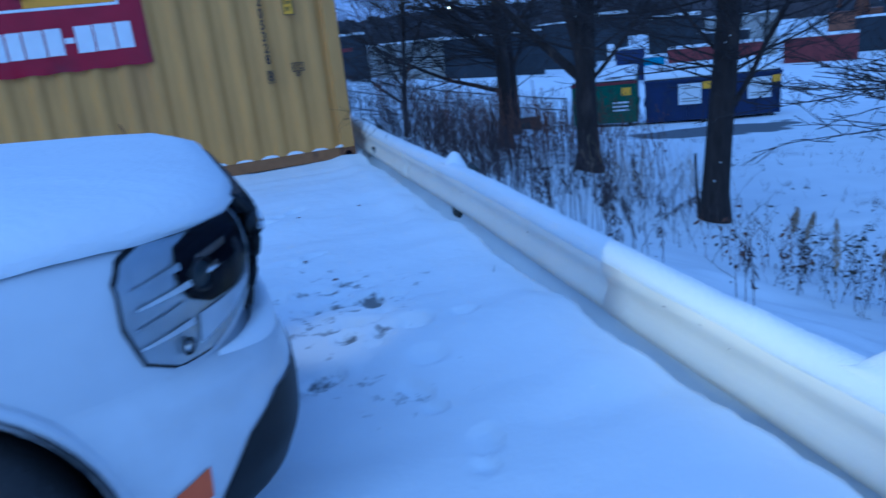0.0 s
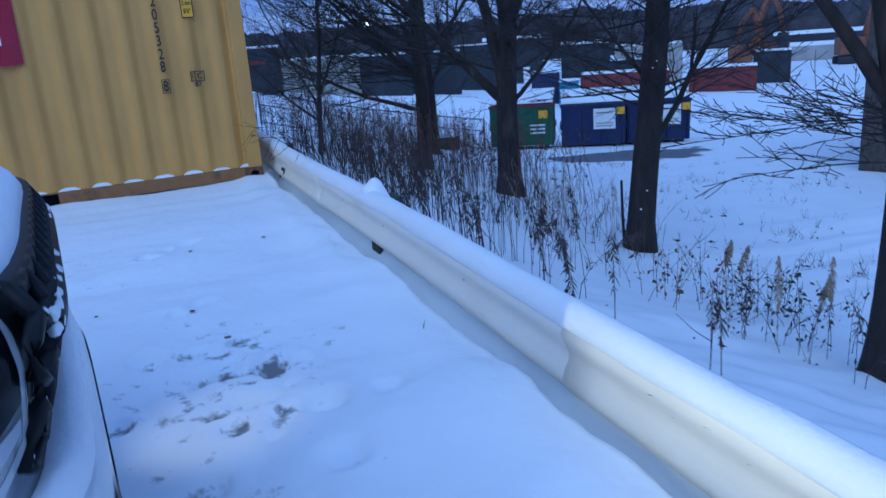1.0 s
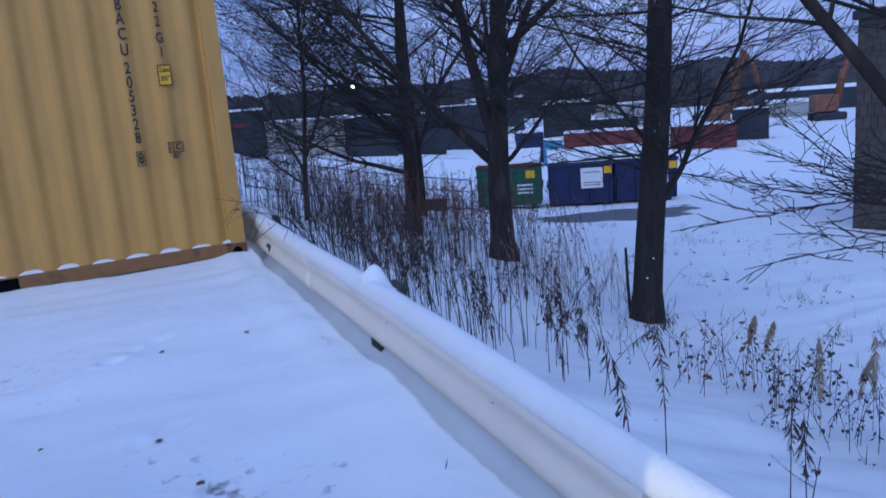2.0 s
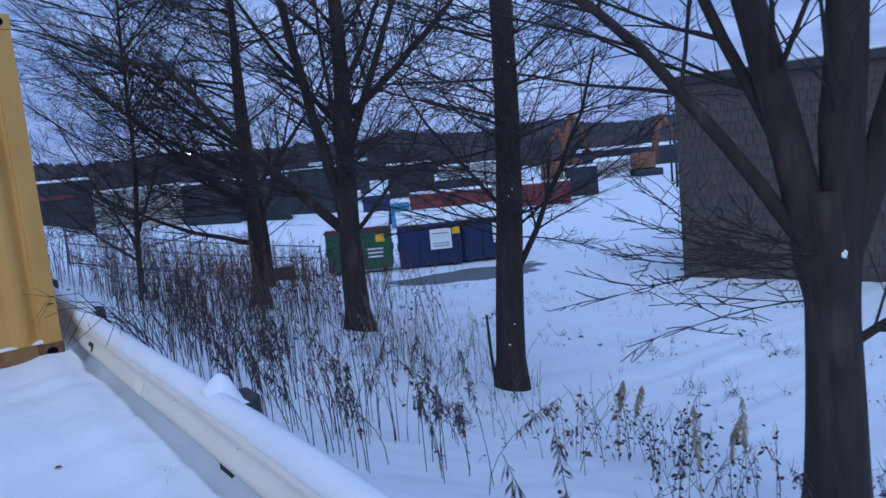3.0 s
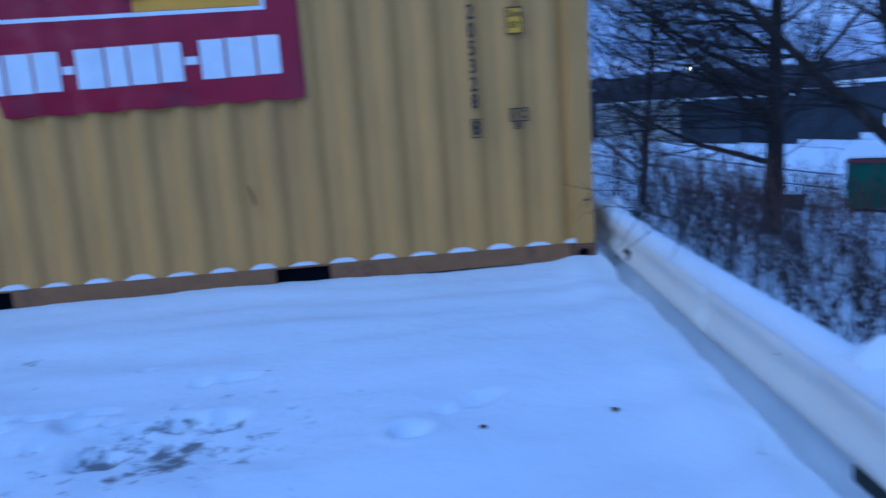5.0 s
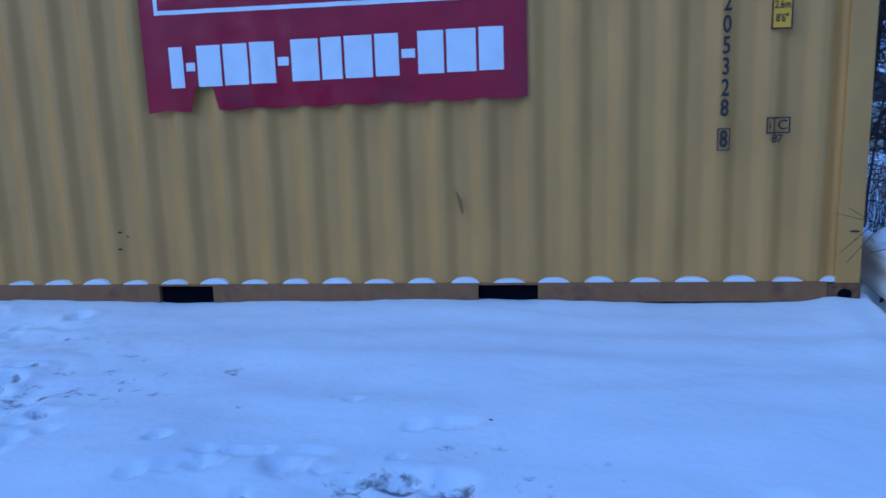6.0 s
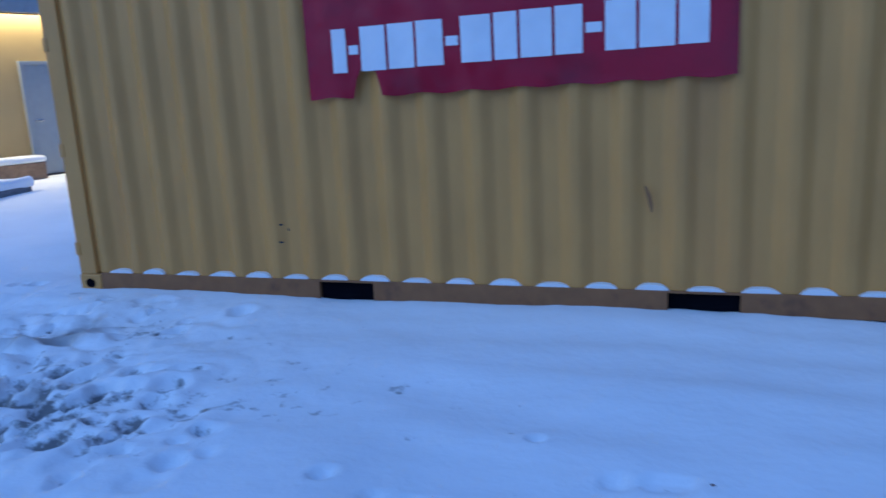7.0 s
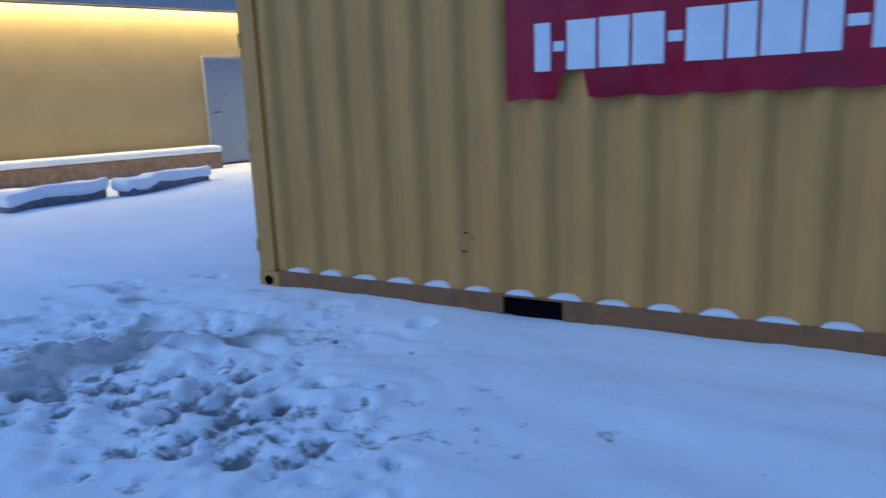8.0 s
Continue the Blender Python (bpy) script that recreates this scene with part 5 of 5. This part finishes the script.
for a, b, c, d in ((-0.07, 0.0, 0.0, 2.12), (0.95, 1.02, 0.0, 2.12), (0.0, 0.95, 2.05, 2.12)):
    part("door_frame", box(0.0, 0.08, a, b, c, d, 0.006), DOOR_GREY, door)
part("door_handle", box(0.05, 0.11, 0.06, 0.20, 1.02, 1.06, 0.008), CHROME, door)
ledge = tagged(part("planter_ledge", box(0.12, 0.60, -14.0, -0.12, -0.3, 0.30, 0.02), LEDGE, None), "low brown stone ledge along the tan wall", "ledge")
ledge.matrix_basis = hall.matrix_basis
part("wall_base", box(0.0, 0.09, -0.1, 14.0, -0.3, 0.035), DARK_TRIM, hall, "dark base strip")
cap = tagged(part("ledge_snow", box(0.10, 0.62, -14.0, -0.10, 0.302, 0.42, 0.045), SNOW, None, smooth=True), "snow lying along the ledge", "snow", kind="stuff")
cap.matrix_basis = hall.matrix_basis
strip = bpy.data.lights.new("eaves_light", "AREA")
strip.shape, strip.size, strip.size_y, strip.energy, strip.color = "RECTANGLE", 0.08, 30.0, 930, (1.0, 0.74, 0.36)
st = new("eaves_light", strip)
st.matrix_world = hall.matrix_basis @ pose(0.14, -6.0, 3.08)

# wheel stops buried in snow
def wheel_stop(a, b, lift):
    a, b = Vector(a), Vector(b)
    mid, d = (a + b) / 2, b - a
    z = ground_height(mid.x, mid.y) + lift
    t = tagged(part("wheel_stop", box(-d.length / 2, d.length / 2, -0.14, 0.14, -0.05, 0.15, 0.06), BLOCK, None, smooth=True), "grey concrete wheel stop half covered with snow", "wheel stop", "wheel stops")
    t.matrix_basis = pose(mid.x, mid.y, z, 0, 0, math.degrees(math.atan2(d.y, d.x)))
    bm = box(-d.length / 2 - 0.03, d.length / 2 + 0.03, -0.20, 0.15, -0.05, 0.13, 0.06)
    bmesh.ops.subdivide_edges(bm, edges=bm.edges[:], cuts=5, use_grid_fill=True)
    for vv in bm.verts:
        vv.co.z += 0.06 * fbm(vv.co.x * 3, vv.co.y * 3, 0.8, mid.x) + 0.035 * fbm(vv.co.x, vv.co.y, 6.0, mid.x)
        vv.co.y += 0.08 * fbm(vv.co.x * 3, 0, 0.9, mid.y)
    s = tagged(part("stop_snow", bm, SNOW, None, smooth=True), "snow heaped on a wheel stop", "snow", kind="stuff")
    s.matrix_basis = pose(mid.x, mid.y, z + 0.12, 0, 0, math.degrees(math.atan2(d.y, d.x)))


wheel_stop((-11.8, 4.85, 0), (-11.5, 3.1, 0), 0.0)
wheel_stop((-11.85, 3.0, 0), (-11.7, 1.5, 0), 0.0)

# ---- yard and distance ----
def crate(name, label, category, x0, x1, y, depth, z0, z1, mat, turn=0.0, snow=0.12):
    t = thing(name, pose((x0 + x1) / 2, y, 0, 0, 0, turn), label, category)
    w = (x1 - x0) / 2
    part("body", box(-w, w, 0, depth, z0, z1, 0.05), mat, t)
    for k in range(int(2 * w / 1.2)):
        part("rib", box(-w + 0.6 + k * 1.2, -w + 0.7 + k * 1.2, -0.06, 0.0, z0 + 0.1, z1 - 0.1), mat, t)
    if snow:
        part("snow", box(-w, w, 0, depth, z1 + 0.004, z1 + snow, 0.05), SNOW, t)
    return t


def yard_box(name, label, category, x, y, width, top, mat, turn, depth=2.4, snow=0.14):
    """A ribbed box in the yard: its front's middle at x, y, its lid at height top."""
    z0 = ground_height(x, y) - 0.1
    t = crate(name, label, category, x - width / 2, x + width / 2, y, depth, z0, top, mat, turn, snow)
    return t


yard_box("yard_container", "dark steel container with a red band and snow on top", "container", 9.2, 34.3, 2.6, 1.7, FAR_DARK, -15)
part("red_band", box(8.1, 10.3, 34.15, 34.22, 0.85, 1.05), RED, scene.objects["yard_container"]).matrix_parent_inverse = scene.objects["yard_container"].matrix_basis.inverted()
yard_box("yard_wall", "pale grey low building beyond the fence", "building", 16.9, 45.6, 6.5, 0.9, FAR_GREY, -20, 5)
yard_box("yard_container", "dark steel container under snow", "container", 20.0, 41.1, 3.6, 0.8, FAR_DARK, -25)
yard_box("yard_container", "dark blue steel container under snow", "container", 25.0, 43.1, 3.8, 0.7, FAR_DARK, -28)
yard_box("yard_container", "dark steel container under snow", "container", 35.5, 53.2, 5.2, 1.0, FAR_DARK, -32)
yard_box("white_cabinet", "white upright utility cabinet in the yard", "cabinet", 24.5, 30.5, 0.4, -0.5, WHITE_LABEL, -36, 0.4, 0.05)
yard_box("waste_bin", "blue steel waste bin in the yard", "bin", 27.2, 32.3, 1.8, -1.0, NAVY, -37, 1.4)
yard_box("tarp_stack", "teal tarpaulin-covered stack in the yard", "stack", 27.1, 29.8, 1.2, -1.5, TEAL, -39, 1.2)
yard_box("scrap_bin", "long low red steel bin dusted with snow", "bin", 39.0, 38.0, 6.8, -1.85, RED, -43)
yard_box("yard_shed", "pale grey metal shed with a snowy roof", "shed", 50.7, 47.6, 6.3, -0.1, FAR_GREY, -44, 5)
yard_box("yard_container", "black low steel trough", "container", 43.6, 42.0, 4.0, -1.1, FAR_DARK, -43, 1.5, 0.06)
yard_box("scrap_bin", "red steel bin dusted with snow", "bin", 45.5, 34.1, 5.0, -1.95, RED, -50)
yard_box("yard_container", "dark steel container in the yard", "container", 54.0, 36.3, 3.0, -1.2, FAR_DARK, -53)
yard_box("yard_shed", "dark shed with a snow-covered roof", "shed", 49.0, 68.4, 7.0, 1.3, FAR_DARK, -34, 6, 0.4)
yard_box("yard_shed", "dark shed with a snow-covered roof", "shed", 59.0, 67.1, 6.0, 0.2, FAR_DARK, -40, 6, 0.4)
yard_box("yard_shed", "long dark shed with a snowy roof", "shed", 107.0, 65.0, 20.0, -0.9, FAR_DARK, -57, 8, 0.5)
yard_box("yard_shed", "low white-roofed shed far off", "shed", 89.0, 56.0, 9.0, -2.1, FAR_GREY, -56, 6, 0.4)
yard_box("pallet_stack", "low dark pallet stack capped with snow", "pallets", 10.9, 16.6, 1.3, -2.1, POST_WOOD, -25, 1.0, 0.12)


def excavator(x, y, top, turn, label):
    """A far digger: tracked base, cab and a raised, bent boom."""
    z = ground_height(x, y)
    t = thing("excavator", pose(x, y, z, 0, 0, turn), label, "excavator")
    part("track", box(-1.8, 1.8, -1.3, -0.7, 0, 0.9, 0.2), FAR_DARK, t)
    part("track", box(-1.8, 1.8, 0.7, 1.3, 0, 0.9, 0.2), FAR_DARK, t)
    part("cab", box(-1.7, 0.9, -1.2, 1.2, 1.0, 2.9, 0.15), ORANGE, t)
    h = top - z
    boom = Tubes()
    boom.add([(0.9, 0, 1.6), (1.6, 0, h * 0.7), (2.3, 0, h)], [0.45, 0.42, 0.3], 6)
    boom.build("boom", ORANGE, t)
    arm = Tubes()
    arm.add([(2.2, 0, h), (3.4, 0, h * 0.75), (3.9, 0, h * 0.45)], [0.32, 0.28, 0.2], 6)
    arm.build("arm", ORANGE, t)
    part("bucket", box(3.3, 4.4, -0.6, 0.6, h * 0.25, h * 0.47, 0.1), FAR_DARK, t)


excavator(68.1, 50.9, 4.5, -51, "orange excavator with a raised boom, far off")
excavator(73.8, 51.7, 2.9, -230, "orange excavator parked far off")
excavator(80.0, 46.0, 3.5, -40, "orange excavator far behind the trees")


def pole(x, y, top, label, lit):
    z = ground_height(x, y)
    t = thing("street_lamp" if lit else "utility_pole", pose(x, y, z), label, "street lamp" if lit else "pole")
    p = Tubes()
    p.add([(0, 0, 0), (0, 0, top - z)], [0.12, 0.08], 8)
    p.build("mast", FAR_DARK, t)
    part("head", box(-0.45, 0.45, -0.14, 0.14, top - z, top - z + 0.16, 0.03), FAR_DARK, t)
    if lit:
        bm = bmesh.new()
        bmesh.ops.create_uvsphere(bm, u_segments=12, v_segments=8, radius=0.26)
        bm.transform(Matrix.Translation((0, -0.1, top - z - 0.18)))
        part("bulb", bm, GLOW, t, "glowing warm lamp")


pole(30.2, 67.2, 4.1, "tall street lamp lit warm white", True)
pole(67.2, 34.8, 4.7, "dark utility pole far off", False)
pole(60.0, 30.0, 3.0, "dark utility pole far off", False)


def fence(a, b, height, bays, label):
    """Chain link between posts with three rails."""
    t = thing("chain_link_fence", None, label, "fence")
    a, b = Vector(a), Vector(b)
    spots = [a.lerp(b, i / bays) for i in range(bays + 1)]
    for p in spots:
        p.z = ground_height(p.x, p.y)
        k = Tubes()
        k.add([p, p + Vector((0, 0, height))], [0.035, 0.035], 8)
        k.build("post", GALV, t)
    for h in (0.1, 0.62, 0.97):
        k = Tubes()
        k.add([p + Vector((0, 0, height * h)) for p in spots], [0.022] * len(spots), 6)
        k.build("rail", GALV, t)
    wire = Tubes()
    for p, q in zip(spots, spots[1:]):
        w = (q - p).length
        n = int(w / 0.12)
        for i in range(-int(height / 0.12), n):
            for sgn in (1, -1):
                u0, u1 = i * 0.12 / w, (i * 0.12 + height) / w
                z0, z1 = 0.0, 1.0
                if u0 < 0:
                    z0, u0 = -u0 * w / height, 0
                if u1 > 1:
                    z1, u1 = 1 - (u1 - 1) * w / height, 1
                if z1 <= z0:
                    continue
                e0, e1 = (z0, z1) if sgn > 0 else (1 - z0, 1 - z1)
                wire.add([p.lerp(q, u0) + Vector((0, 0, e0 * height)), p.lerp(q, u1) + Vector((0, 0, e1 * height))], [0.004, 0.004], 3)
    wire.build("chain_link", GALV, t, smooth=False)


fence((5.4, 20.4, 0), (13.0, 17.0, 0), 1.25, 4, "low grey chain-link fence at the foot of the slope")


def treeline(name, label, radius, a0, a1, low, tall, seed):
    """tall: heights by compass degrees, as two rows."""
    v, f = [], []
    n = int((a1 - a0) * 9)
    rng = random.Random(int(seed))
    for i in range(n + 1):
        a = radians(a0 + (a1 - a0) * i / n)
        h = np.interp(math.degrees(a), *tall) * (0.95 + 0.22 * fbm(i * 0.02, seed, 1.0) + 0.10 * fbm(i * 0.11, seed, 1.0) + 0.05 * fbm(i * 0.5, seed, 1.0) + 0.03 * rng.random())
        x, y = radius * math.sin(a), radius * math.cos(a)
        v += [(x, y, low), (x * 1.01, y * 1.01, low + h * 0.7), (x * 1.04, y * 1.04, low + h)]
    for i in range(n):
        for j in (0, 1):
            k = i * 3 + j
            f.append((k, k + 3, k + 4, k + 1))
    return tagged(sheet(name, v, f, FAR_WOOD), label, "woodland", kind="structure")


treeline("backdrop_woods", "dark distant bare woodland on a low ridge", 190, -30, 100, -4, ((0, 15, 45, 60, 90), (13.5, 12, 11, 9, 7)), 2.0)
treeline("backdrop_ridge", "hazy dark wooded ridge on the horizon", 420, -180, 180, -6, ((-180, 15, 45, 60, 180), (19, 22, 21, 17, 18)), 7.0)

# ---- cladding boards of the dark building, course by course ----
def shingle_mesh(w, h):
    bm = box(-0.012, 0.0, -w / 2, w / 2, 0, h)
    for vv in bm.verts:
        if vv.co.z < 0.01 and vv.co.x < -0.006:
            vv.co.x -= 0.012
    me = bpy.data.meshes.new("shingle")
    bmesh.ops.recalc_face_normals(bm, faces=bm.faces)
    bm.to_mesh(me)
    bm.free()
    me.materials.append(SHINGLE)
    return me


SH_W, SH_H = 0.17, 0.31
tile = shingle_mesh(SH_W - 0.012, SH_H - 0.010)
rest_v, rest_f, made = [], [], 0
shape_v = [vv.co.copy() for vv in tile.vertices]
shape_f = [tuple(p.vertices) for p in tile.polygons]
for row in range(int((BZ1 - BZ0) / SH_H)):
    for col in range(int(BW / SH_W)):
        at = Vector((-0.004 - random.uniform(0, 0.006), -0.02 - SH_W * (col + 0.5 + (0.5 if row % 2 else 0)), BZ0 + row * SH_H))
        if at.y < -BW + SH_W / 2:
            continue
        if row >= 4 and col < 36 and made < 290:
            ob = new("shingle", tile)
            ob.parent = bldg
            ob.location = at
            made += 1
        else:
            base = len(rest_v)
            rest_v += [p + at for p in shape_v]
            rest_f += [tuple(base + i for i in q) for q in shape_f]
tagged(sheet("shingle_field", rest_v, rest_f, SHINGLE, bldg), kind="stuff")
